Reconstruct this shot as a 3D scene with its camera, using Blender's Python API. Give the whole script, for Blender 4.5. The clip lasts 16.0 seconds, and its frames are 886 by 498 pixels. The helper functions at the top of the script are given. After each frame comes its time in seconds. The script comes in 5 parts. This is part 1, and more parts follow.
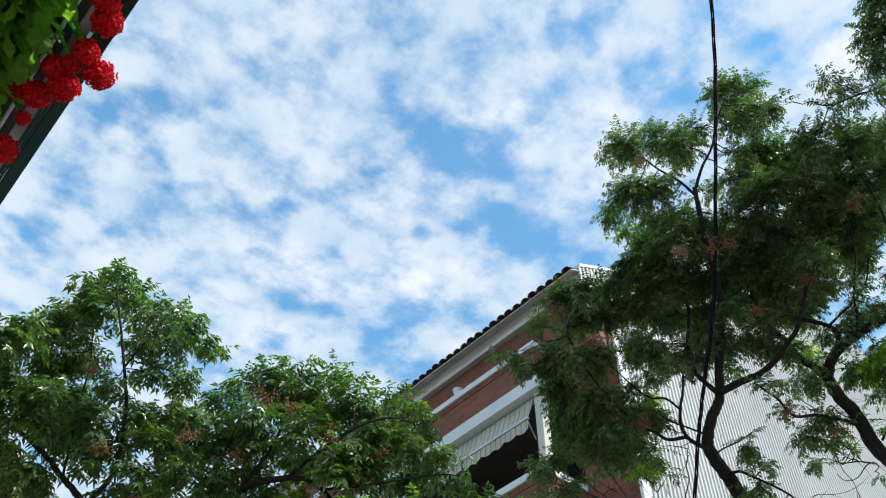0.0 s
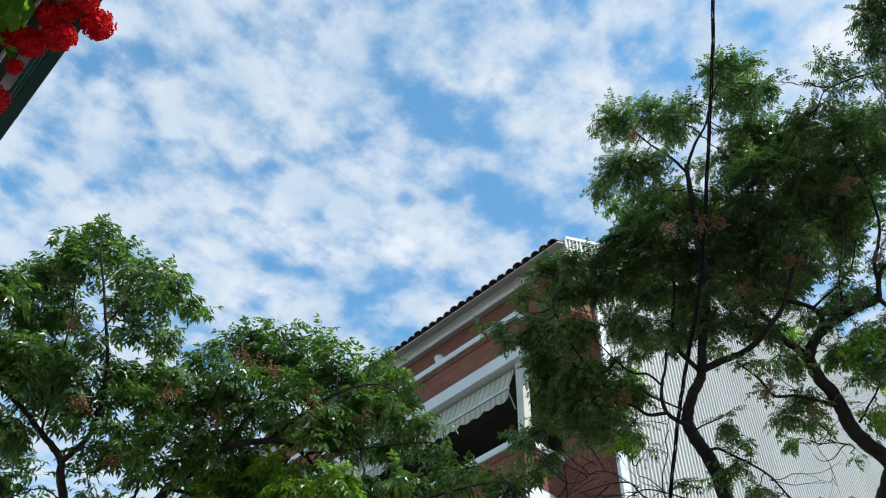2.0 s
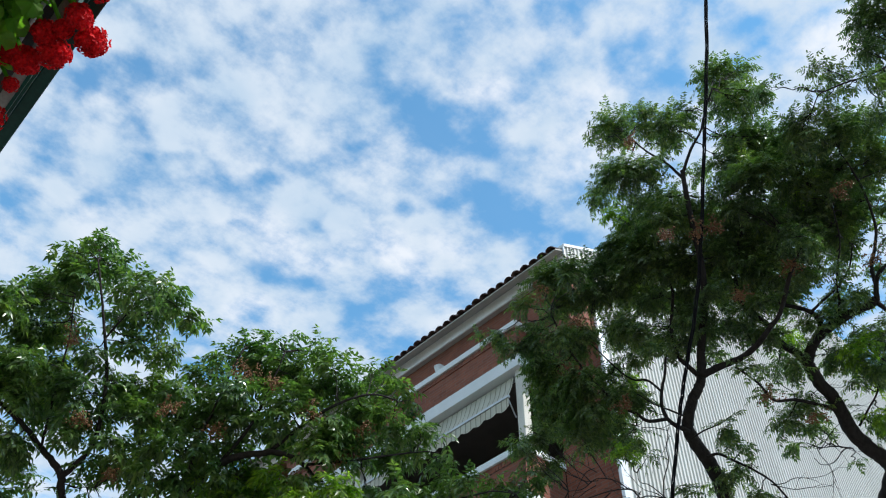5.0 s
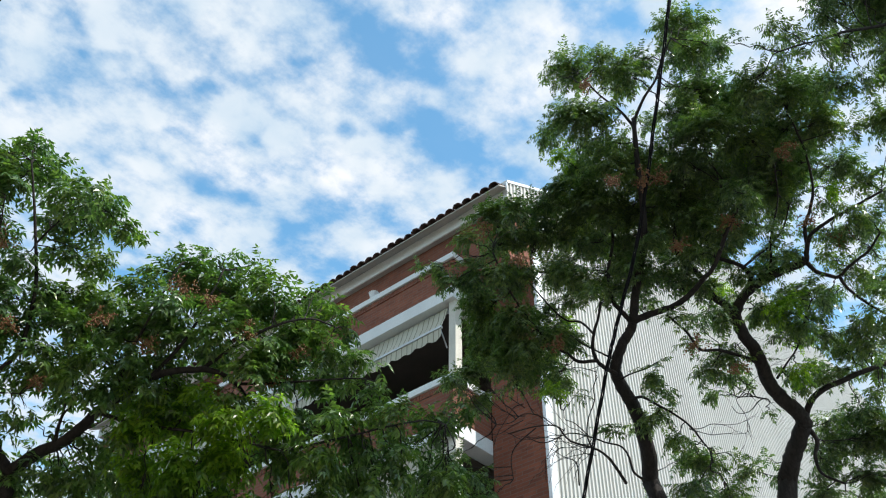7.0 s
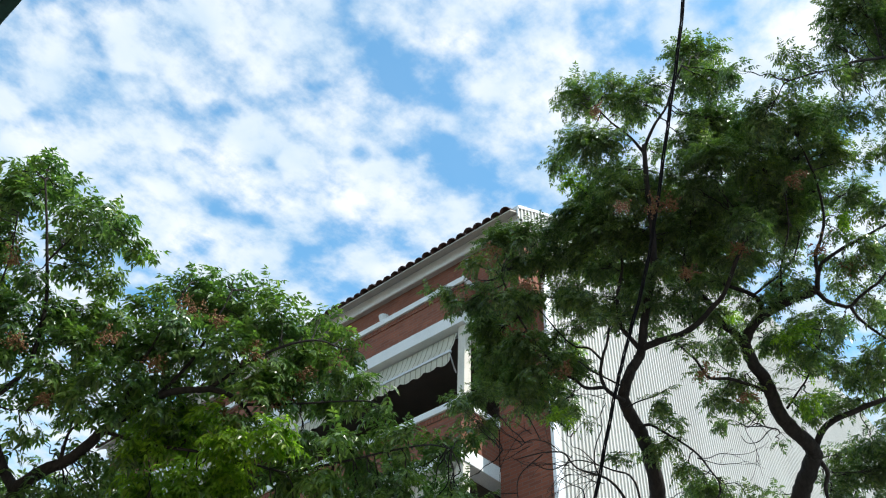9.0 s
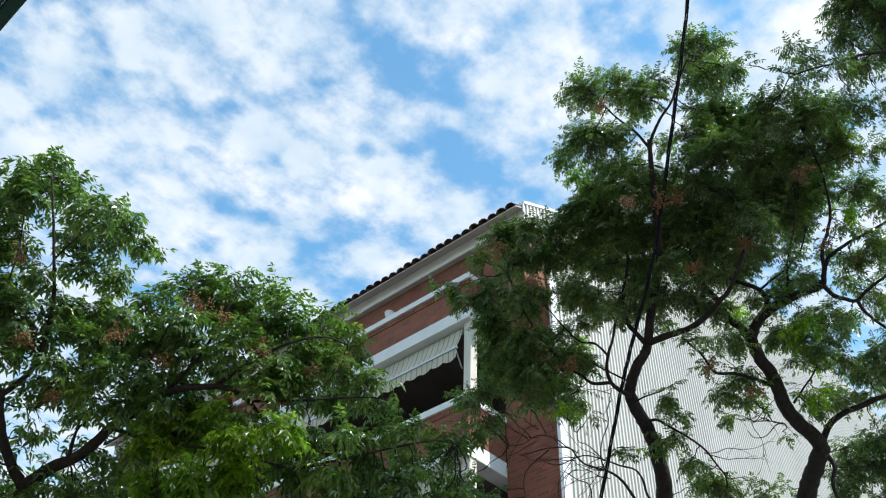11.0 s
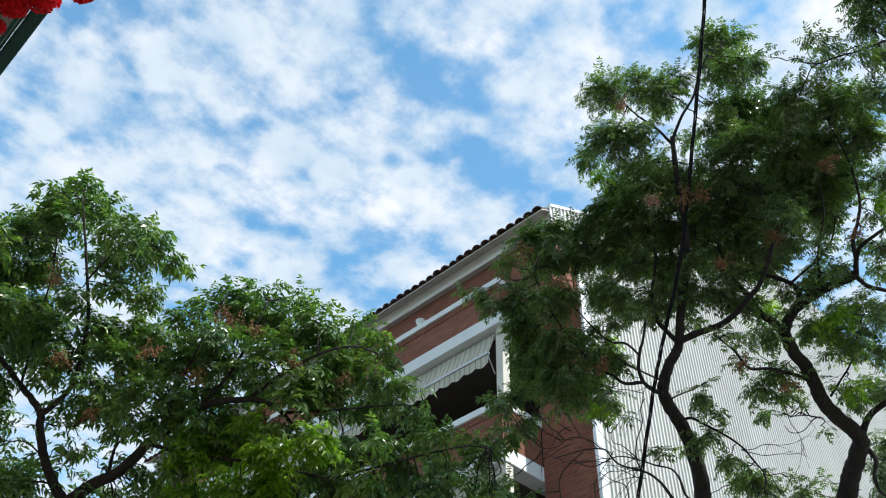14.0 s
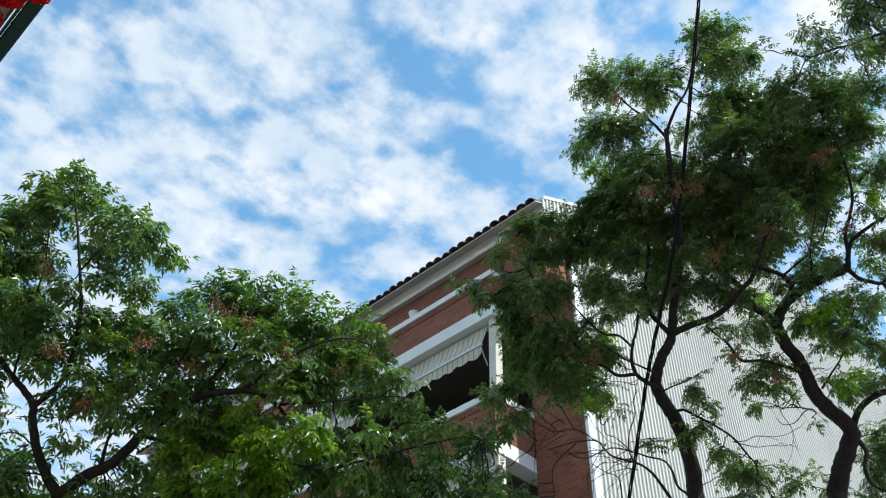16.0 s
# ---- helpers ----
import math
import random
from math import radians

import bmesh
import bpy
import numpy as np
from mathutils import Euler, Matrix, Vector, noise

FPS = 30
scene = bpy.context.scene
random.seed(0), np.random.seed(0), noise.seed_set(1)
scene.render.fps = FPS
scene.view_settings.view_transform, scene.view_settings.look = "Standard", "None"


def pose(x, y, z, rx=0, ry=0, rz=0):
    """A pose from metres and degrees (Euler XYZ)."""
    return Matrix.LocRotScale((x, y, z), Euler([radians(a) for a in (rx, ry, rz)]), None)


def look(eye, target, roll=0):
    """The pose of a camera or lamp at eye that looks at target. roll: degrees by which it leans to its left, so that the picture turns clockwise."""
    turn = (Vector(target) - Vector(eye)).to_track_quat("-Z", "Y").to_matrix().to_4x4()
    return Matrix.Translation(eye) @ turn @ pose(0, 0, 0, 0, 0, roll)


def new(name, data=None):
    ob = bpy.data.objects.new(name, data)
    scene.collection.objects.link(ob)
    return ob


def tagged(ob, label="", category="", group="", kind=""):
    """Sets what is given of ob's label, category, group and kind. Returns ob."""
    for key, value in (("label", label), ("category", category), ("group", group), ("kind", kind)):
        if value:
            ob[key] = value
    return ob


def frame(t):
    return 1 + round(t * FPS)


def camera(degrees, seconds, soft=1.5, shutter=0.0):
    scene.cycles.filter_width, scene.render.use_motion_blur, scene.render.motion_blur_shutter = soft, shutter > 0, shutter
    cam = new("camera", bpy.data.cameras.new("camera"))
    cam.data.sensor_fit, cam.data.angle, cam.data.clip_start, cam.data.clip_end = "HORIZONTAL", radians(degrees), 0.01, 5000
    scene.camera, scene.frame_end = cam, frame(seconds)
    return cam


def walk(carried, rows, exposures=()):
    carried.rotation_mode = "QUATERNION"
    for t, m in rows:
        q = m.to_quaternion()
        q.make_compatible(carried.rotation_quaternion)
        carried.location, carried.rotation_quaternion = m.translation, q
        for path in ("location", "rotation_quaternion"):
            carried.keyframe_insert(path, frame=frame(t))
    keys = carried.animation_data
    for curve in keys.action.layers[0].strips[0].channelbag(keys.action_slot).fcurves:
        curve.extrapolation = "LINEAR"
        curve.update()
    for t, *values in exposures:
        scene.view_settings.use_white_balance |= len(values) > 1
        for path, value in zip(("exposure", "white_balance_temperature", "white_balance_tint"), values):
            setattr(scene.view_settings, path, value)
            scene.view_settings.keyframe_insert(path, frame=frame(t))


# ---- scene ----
# ---------------------------------------------------------------- camera
CAMH = 1.6
ROWS = [
    (0.0, -40.959, 47.705, -0.223, 0.0331, -0.0446, -0.0481),
    (0.5, -42.063, 47.350, -0.509, 0.0231, -0.0237, -0.0294),
    (1.0, -42.490, 47.811, -0.653, 0.0260, -0.0176, -0.0224),
    (1.5, -42.873, 46.403, -0.598, 0.0257, -0.0027, -0.0142),
    (2.0, -43.232, 45.576, -0.903, 0.0207, 0.0080, -0.0035),
    (2.5, -43.283, 44.929, -0.991, 0.0210, 0.0071, -0.0072),
    (3.0, -42.116, 46.663, -0.349, 0.0284, -0.0035, -0.0125),
    (3.5, -41.752, 46.846, -0.294, 0.0289, -0.0063, -0.0146),
    (6.0, -46.196, 43.691, -0.287, -0.0129, -0.0005, 0.0026),
    (6.5, -50.138, 40.268, -0.243, -0.0644, 0.0573, 0.0377),
    (7.0, -48.684, 41.386, -0.476, -0.0399, 0.0477, 0.0385),
    (7.5, -49.021, 41.748, -1.534, -0.0358, 0.0438, 0.0374),
    (8.0, -48.976, 41.840, -1.800, -0.0281, 0.0297, 0.0337),
    (8.5, -49.239, 42.252, -1.900, -0.0271, 0.0251, 0.0313),
    (9.0, -48.643, 43.020, -1.644, -0.0150, 0.0228, 0.0271),
    (9.5, -48.581, 42.901, -1.624, -0.0207, 0.0226, 0.0289),
    (12.0, -46.810, 42.705, -1.531, -0.0035, 0.0056, 0.0075),
    (12.5, -45.566, 42.624, -1.243, 0.0034, -0.0062, -0.0020),
    (13.0, -45.348, 42.493, -1.166, 0.0024, -0.0111, 0.0071),
    (13.5, -45.501, 42.788, -1.165, 0.0054, -0.0126, -0.0002),
    (14.0, -45.131, 43.163, -1.387, 0.0075, -0.0207, -0.0036),
    (14.5, -45.444, 42.640, -1.218, -0.0031, -0.0135, -0.0008),
    (15.0, -45.571, 42.141, -1.274, 0.0035, -0.0095, 0.0043),
    (15.5, -45.655, 41.912, -1.309, 0.0080, -0.0124, 0.0040),
    (16.0, -45.587, 42.621, -1.130, -0.0036, -0.0110, -0.0005),
]
cam = camera(54.27, 16.0, soft=1.15)
walk(cam, [(t, pose(x, y, CAMH + z, 90 + p, r, yw)) for t, yw, p, r, x, y, z in ROWS],
     exposures=[(0.0, 0.92, 6100, 10), (0.5, 0.86, 6050, 10), (2.5, 0.78, 6050, 10), (3.5, 0.80, 6050, 10), (6.0, 0.80, 6000, 10),
                (6.5, 0.86, 6250, 10), (7.0, 0.98, 6400, 10), (8.0, 1.05, 6500, 10), (9.0, 1.10, 6350, 10), (12.0, 1.00, 6280, 10), (16.0, 0.97, 6250, 10)])

# ---------------------------------------------------------------- world and sun
SUN_DIR = Vector((0.28, -0.75, 0.74)).normalized()
world = bpy.data.worlds.new("sky_world")
scene.world = world
world.use_nodes = True
wt = world.node_tree
wt.nodes.clear()


def wmath(op, a, b=None, clamp=False):
    n = wt.nodes.new("ShaderNodeMath")
    n.operation = op
    n.use_clamp = clamp
    for i, q in enumerate((a, b)):
        if q is None:
            continue
        if isinstance(q, (int, float)):
            n.inputs[i].default_value = q
        else:
            wt.links.new(q, n.inputs[i])
    return n.outputs[0]


def build_sky():
    sky = wt.nodes.new("ShaderNodeTexSky")
    sky.sky_type = "NISHITA"
    sky.sun_disc = False
    sky.sun_elevation = math.asin(SUN_DIR.z)
    sky.sun_rotation = math.atan2(SUN_DIR.x, SUN_DIR.y)
    sky.air_density, sky.dust_density, sky.ozone_density = 1.0, 0.4, 2.0
    tc = wt.nodes.new("ShaderNodeTexCoord")
    sep = wt.nodes.new("ShaderNodeSeparateXYZ")
    wt.links.new(tc.outputs["Generated"], sep.inputs[0])
    z = wmath("MAXIMUM", sep.outputs[2], 0.12)
    com = wt.nodes.new("ShaderNodeCombineXYZ")
    wt.links.new(wmath("DIVIDE", sep.outputs[0], z), com.inputs[0])
    wt.links.new(wmath("DIVIDE", sep.outputs[1], z), com.inputs[1])
    # ragged cloud edges: the sheet's coordinates are bent by two noises
    flat = com.outputs[0]

    def noise_tex(vec, scale, detail, rough, dist=0.0):
        n = wt.nodes.new("ShaderNodeTexNoise")
        n.inputs["Scale"].default_value = scale
        n.inputs["Detail"].default_value = detail
        n.inputs["Roughness"].default_value = rough
        n.inputs["Distortion"].default_value = dist
        wt.links.new(vec, n.inputs["Vector"])
        return n

    warp = noise_tex(flat, 11.0, 1.5, 0.45)
    sub = wt.nodes.new("ShaderNodeVectorMath")
    sub.operation = "SUBTRACT"
    wt.links.new(warp.outputs["Color"], sub.inputs[0])
    sub.inputs[1].default_value = (0.5, 0.5, 0.5)
    sc = wt.nodes.new("ShaderNodeVectorMath")
    sc.operation = "SCALE"
    sc.inputs["Scale"].default_value = 0.11
    wt.links.new(sub.outputs[0], sc.inputs[0])
    add = wt.nodes.new("ShaderNodeVectorMath")
    add.operation = "ADD"
    wt.links.new(flat, add.inputs[0])
    wt.links.new(sc.outputs[0], add.inputs[1])
    bent = add.outputs[0]
    # long streets between the cloud banks
    mp = wt.nodes.new("ShaderNodeMapping")
    mp.inputs["Rotation"].default_value = (0, 0, radians(-38))
    mp.inputs["Scale"].default_value = (1.0, 2.1, 1.0)
    wt.links.new(flat, mp.inputs["Vector"])
    banks = noise_tex(mp.outputs[0], 3.4, 5.0, 0.5, 0.1)
    puffs = noise_tex(flat, 16.0, 8.0, 0.60)
    cells = wt.nodes.new("ShaderNodeTexVoronoi")
    cells.feature = "SMOOTH_F1"
    cells.inputs["Scale"].default_value = 15.0
    cells.inputs["Smoothness"].default_value = 0.6
    wt.links.new(flat, cells.inputs["Vector"])
    density = wmath("ADD", wmath("MULTIPLY", banks.outputs["Fac"], 0.60), wmath("MULTIPLY", puffs.outputs["Fac"], 1.08))
    density = wmath("SUBTRACT", wmath("SUBTRACT", density, wmath("MULTIPLY", cells.outputs["Distance"], 0.32)), 0.28)
    # the larger blue gaps of this sky: place on the cloud sheet and width
    for u, v, r in GAPS_HIGH + GAPS_LOW:
        d = wt.nodes.new("ShaderNodeVectorMath")
        d.operation = "DISTANCE"
        wt.links.new(bent, d.inputs[0])
        d.inputs[1].default_value = (u, v, 0)
        m = wt.nodes.new("ShaderNodeMapRange")
        m.interpolation_type = "SMOOTHSTEP"
        m.inputs["From Min"].default_value = 0.1 * r
        m.inputs["From Max"].default_value = 2.1 * r
        m.inputs["To Min"].default_value = 0.235
        m.inputs["To Max"].default_value = 0.0
        wt.links.new(d.outputs["Value"], m.inputs["Value"])
        density = wmath("SUBTRACT", density, m.outputs[0])
    cover = wt.nodes.new("ShaderNodeMapRange")
    cover.interpolation_type = "SMOOTHSTEP"
    cover.inputs["From Min"].default_value = 0.02
    cover.inputs["From Max"].default_value = 0.58
    cover.inputs["To Min"].default_value = 0.08
    cover.inputs["To Max"].default_value = 0.97
    wt.links.new(density, cover.inputs["Value"])
    shade = noise_tex(bent, 7.0, 4.0, 0.5)
    lit = shade.outputs["Fac"]
    for u, v, r in BRIGHT:
        d = wt.nodes.new("ShaderNodeVectorMath")
        d.operation = "DISTANCE"
        wt.links.new(bent, d.inputs[0])
        d.inputs[1].default_value = (u, v, 0)
        m = wt.nodes.new("ShaderNodeMapRange")
        m.interpolation_type = "SMOOTHSTEP"
        m.inputs["From Max"].default_value = r
        m.inputs["To Min"].default_value = 0.35
        m.inputs["To Max"].default_value = 0.0
        wt.links.new(d.outputs["Value"], m.inputs["Value"])
        lit = wmath("ADD", lit, m.outputs[0])
    ramp = wt.nodes.new("ShaderNodeValToRGB")
    ramp.color_ramp.elements[0].position = 0.32
    ramp.color_ramp.elements[0].color = (*CLOUD_DIM, 1)
    ramp.color_ramp.elements[1].position = 0.86
    ramp.color_ramp.elements[1].color = (*CLOUD_LIT, 1)
    half = ramp.color_ramp.elements.new(0.60)
    half.color = (*CLOUD_MID, 1)
    wt.links.new(lit, ramp.inputs["Fac"])
    bg_sky = wt.nodes.new("ShaderNodeBackground")
    bg_sky.inputs["Strength"].default_value = SKY_STRENGTH
    tint = wt.nodes.new("ShaderNodeMix")
    tint.data_type, tint.blend_type = "RGBA", "MULTIPLY"
    tint.inputs["Factor"].default_value = 1.0
    tint.inputs["B"].default_value = (*SKY_TINT, 1)
    wt.links.new(sky.outputs[0], tint.inputs["A"])
    wt.links.new(tint.outputs["Result"], bg_sky.inputs["Color"])
    bg_cloud = wt.nodes.new("ShaderNodeBackground")
    bg_cloud.inputs["Strength"].default_value = CLOUD_STRENGTH
    wt.links.new(ramp.outputs["Color"], bg_cloud.inputs["Color"])
    mix = wt.nodes.new("ShaderNodeMixShader")
    wt.links.new(cover.outputs[0], mix.inputs[0])
    wt.links.new(bg_sky.outputs[0], mix.inputs[1])
    wt.links.new(bg_cloud.outputs[0], mix.inputs[2])
    out = wt.nodes.new("ShaderNodeOutputWorld")
    wt.links.new(mix.outputs[0], out.inputs[0])


GAPS_HIGH = [(0.408, 0.541, 0.029), (0.462, 0.539, 0.039), (0.506, 0.531, 0.035), (0.552, 0.513, 0.027), (0.598, 0.504, 0.024), (0.665, 0.576, 0.045), (0.711, 0.557, 0.046), (0.618, 0.581, 0.024), (0.574, 0.61, 0.021), (0.551, 0.682, 0.018), (0.342, 0.834, 0.029), (0.376, 0.857, 0.026), (0.488, 0.93, 0.029), (0.535, 0.929, 0.023), (0.656, 0.938, 0.037), (0.728, 0.943, 0.038), (0.401, 0.622, 0.014), (0.335, 0.665, 0.014), (0.584, 0.287, 0.019), (0.637, 0.25, 0.029), (0.685, 0.262, 0.022), (0.244, 0.827, 0.016), (0.29, 0.81, 0.017), (0.183, 0.996, 0.018)]
GAPS_LOW = [(0.192, 0.86, 0.014), (0.708, 0.428, 0.015), (0.543, 1.176, 0.039), (0.545, 1.249, 0.035), (0.698, 0.176, 0.015), (0.352, 0.516, 0.025), (0.474, 0.776, 0.014), (0.782, 0.545, 0.019), (1.467, 0.303, 0.056), (1.238, 0.28, 0.049), (0.094, 0.761, 0.03), (0.134, 0.739, 0.031), (0.073, 0.809, 0.022), (0.184, 0.676, 0.02), (0.272, 0.577, 0.02), (0.456, 0.286, 0.022), (0.496, 0.295, 0.018), (0.6, 0.279, 0.023), (0.647, 0.161, 0.015), (0.122, 1.085, 0.032), (0.078, 1.077, 0.023), (0.203, 0.581, 0.014)]
BRIGHT = [(0.656, 0.451, 0.066), (0.597, 0.34, 0.085), (0.502, 0.441, 0.059), (0.765, 0.082, 0.074), (0.434, 0.862, 0.084), (0.607, 0.763, 0.099), (0.526, 0.862, 0.066), (0.228, 1.042, 0.084), (0.488, 1.035, 0.071), (0.664, 0.692, 0.065)]
SKY_STRENGTH, SKY_TINT = 0.15, (0.62, 1.08, 1.06)
CLOUD_STRENGTH, CLOUD_DIM, CLOUD_MID, CLOUD_LIT = 0.50, (0.66, 0.80, 0.92), (0.87, 0.94, 0.99), (1.06, 1.07, 1.07)
build_sky()

sun_data = bpy.data.lights.new("sun", "SUN")
sun_data.energy, sun_data.angle, sun_data.color = 2.6, radians(0.53), (1.0, 0.95, 0.87)
sun = new("sun", sun_data)
sun.matrix_world = look(SUN_DIR * 60, (0, 0, 0))


# ---------------------------------------------------------------- materials
def material(name, build):
    m = bpy.data.materials.new(name)
    m.use_nodes = True
    nt = m.node_tree
    bsdf = nt.nodes["Principled BSDF"]
    build(nt, bsdf)
    return m


def nd(nt, kind, **inputs):
    n = nt.nodes.new(kind)
    for k, v in inputs.items():
        n.inputs[k].default_value = v
    return n


def coords(nt, which="Object", scale=(1, 1, 1)):
    tc = nt.nodes.new("ShaderNodeTexCoord")
    mp = nt.nodes.new("ShaderNodeMapping")
    mp.inputs["Scale"].default_value = scale
    nt.links.new(tc.outputs[which], mp.inputs["Vector"])
    return mp.outputs[0]


def ramp2(nt, fac, a, b, lo=0.35, hi=0.65):
    r = nt.nodes.new("ShaderNodeValToRGB")
    r.color_ramp.elements[0].position, r.color_ramp.elements[0].color = lo, (*a, 1)
    r.color_ramp.elements[1].position, r.color_ramp.elements[1].color = hi, (*b, 1)
    nt.links.new(fac, r.inputs["Fac"])
    return r.outputs["Color"]


def tex_noise(nt, vec, scale, detail=5.0, rough=0.6):
    n = nd(nt, "ShaderNodeTexNoise", Scale=scale, Detail=detail, Roughness=rough)
    nt.links.new(vec, n.inputs["Vector"])
    return n.outputs["Fac"]


def mixc(nt, fac, a, b, mode="MIX"):
    n = nt.nodes.new("ShaderNodeMix")
    n.data_type, n.blend_type = "RGBA", mode
    for key, q in (("Factor", fac), ("A", a), ("B", b)):
        if isinstance(q, (int, float)):
            n.inputs[key].default_value = q
        elif isinstance(q, tuple):
            n.inputs[key].default_value = (*q, 1)
        else:
            nt.links.new(q, n.inputs[key])
    return n.outputs["Result"]


def bumped(nt, bsdf, height, strength, distance):
    b = nd(nt, "ShaderNodeBump", Strength=strength, Distance=distance)
    nt.links.new(height, b.inputs["Height"])
    nt.links.new(b.outputs[0], bsdf.inputs["Normal"])


def worn(a, b, scale=3.0, rough=0.6, grain=60.0, bump=0.15, metal=0.0, streak=(1, 1, 1), spec=0.5):
    """Two tones of one surface in large patches, with a fine grain."""
    def build(nt, bsdf):
        v = coords(nt, "Object", streak)
        big = tex_noise(nt, v, scale, 6.0)
        fine = tex_noise(nt, coords(nt), grain, 3.0)
        c = ramp2(nt, big, a, b)
        c = mixc(nt, 0.35, c, ramp2(nt, fine, tuple(x * 0.75 for x in a), tuple(min(1, x * 1.15) for x in b)), "MIX")
        nt.links.new(c, bsdf.inputs["Base Color"])
        bsdf.inputs["Roughness"].default_value = rough
        bsdf.inputs["Metallic"].default_value = metal
        bsdf.inputs["Specular IOR Level"].default_value = spec
        bumped(nt, bsdf, fine, bump, 0.004)
    return build


def brick_build(nt, bsdf):
    # courses run along the wall: (x + y) along, z up
    tc = nt.nodes.new("ShaderNodeTexCoord")
    sep = nt.nodes.new("ShaderNodeSeparateXYZ")
    nt.links.new(tc.outputs["Object"], sep.inputs[0])
    ad = nt.nodes.new("ShaderNodeMath")
    nt.links.new(sep.outputs[0], ad.inputs[0])
    nt.links.new(sep.outputs[1], ad.inputs[1])
    com = nt.nodes.new("ShaderNodeCombineXYZ")
    nt.links.new(ad.outputs[0], com.inputs[0])
    nt.links.new(sep.outputs[2], com.inputs[1])
    bt = nd(nt, "ShaderNodeTexBrick", Scale=1.0)
    bt.inputs["Color1"].default_value = (0.265, 0.098, 0.060, 1)
    bt.inputs["Color2"].default_value = (0.185, 0.070, 0.046, 1)
    bt.inputs["Mortar"].default_value = (0.19, 0.13, 0.105, 1)
    bt.inputs["Mortar Size"].default_value = 0.006
    bt.inputs["Brick Width"].default_value = 0.25
    bt.inputs["Row Height"].default_value = 0.065
    nt.links.new(com.outputs[0], bt.inputs["Vector"])
    big = tex_noise(nt, tc.outputs["Object"], 1.3, 5.0)
    c = mixc(nt, 0.5, bt.outputs["Color"], ramp2(nt, big, (0.55, 0.5, 0.5), (1.15, 1.1, 1.05)), "MULTIPLY")
    fine = tex_noise(nt, tc.outputs["Object"], 70.0, 3.0)
    c = mixc(nt, 0.25, c, ramp2(nt, fine, (0.5, 0.5, 0.5), (1.3, 1.25, 1.2)), "MULTIPLY")
    nt.links.new(c, bsdf.inputs["Base Color"])
    bsdf.inputs["Roughness"].default_value = 0.85
    bsdf.inputs["Specular IOR Level"].default_value = 0.25
    b = nd(nt, "ShaderNodeBump", Strength=0.6, Distance=0.006)
    b.invert = True
    nt.links.new(bt.outputs["Fac"], b.inputs["Height"])
    nt.links.new(b.outputs[0], bsdf.inputs["Normal"])


def awning_build(nt, bsdf):
    tc = nt.nodes.new("ShaderNodeTexCoord")
    sep = nt.nodes.new("ShaderNodeSeparateXYZ")
    nt.links.new(tc.outputs["Object"], sep.inputs[0])
    m = nt.nodes.new("ShaderNodeMath")
    m.operation = "PINGPONG"
    m.inputs[1].default_value = 0.065
    nt.links.new(sep.outputs[1], m.inputs[0])
    d = nt.nodes.new("ShaderNodeMath")
    d.operation = "DIVIDE"
    d.inputs[1].default_value = 0.065
    nt.links.new(m.outputs[0], d.inputs[0])
    c = ramp2(nt, d.outputs[0], (0.30, 0.29, 0.22), (0.62, 0.60, 0.50), 0.12, 0.22)
    big = tex_noise(nt, tc.outputs["Object"], 2.5, 5.0)
    c = mixc(nt, 0.5, c, ramp2(nt, big, (0.7, 0.7, 0.66), (1.0, 1.0, 1.0)), "MULTIPLY")
    nt.links.new(c, bsdf.inputs["Base Color"])
    bsdf.inputs["Roughness"].default_value = 0.9
    bsdf.inputs["Transmission Weight"].default_value = 0.0
    tr = nd(nt, "ShaderNodeBsdfTranslucent")
    nt.links.new(c, tr.inputs["Color"])
    mx = nd(nt, "ShaderNodeMixShader", Fac=0.25)
    nt.links.new(bsdf.outputs[0], mx.inputs[1])
    nt.links.new(tr.outputs[0], mx.inputs[2])
    nt.links.new(mx.outputs[0], nt.nodes["Material Output"].inputs[0])


def leaf_material(name, dark, mid, light, gloss=0.42, through_light=0.42, coat=0.0):
    def build(nt, bsdf):
        geo = nt.nodes.new("ShaderNodeNewGeometry")
        r = nt.nodes.new("ShaderNodeValToRGB")
        e = r.color_ramp.elements
        e[0].position, e[0].color = 0.0, (*dark, 1)
        e[1].position, e[1].color = 1.0, (*light, 1)
        k = e.new(0.55)
        k.color = (*mid, 1)
        nt.links.new(geo.outputs["Random Per Island"], r.inputs["Fac"])
        tc = nt.nodes.new("ShaderNodeTexCoord")
        big = tex_noise(nt, tc.outputs["Object"], 1.7, 3.0)
        c = mixc(nt, 0.6, r.outputs["Color"], ramp2(nt, big, (0.58, 0.74, 0.84), (1.35, 1.16, 0.72)), "MULTIPLY")
        nt.links.new(c, bsdf.inputs["Base Color"])
        bsdf.inputs["Roughness"].default_value = gloss
        bsdf.inputs["Specular IOR Level"].default_value = 1.0
        bsdf.inputs["Coat Weight"].default_value = coat
        bsdf.inputs["Coat Roughness"].default_value = 0.22
        tr = nd(nt, "ShaderNodeBsdfTranslucent")
        c2 = mixc(nt, 1.0, c, (1.35, 1.65, 0.62), "MULTIPLY")
        nt.links.new(c2, tr.inputs["Color"])
        mx = nd(nt, "ShaderNodeMixShader", Fac=through_light)
        nt.links.new(bsdf.outputs[0], mx.inputs[1])
        nt.links.new(tr.outputs[0], mx.inputs[2])
        nt.links.new(mx.outputs[0], nt.nodes["Material Output"].inputs[0])
    return material(name, build)


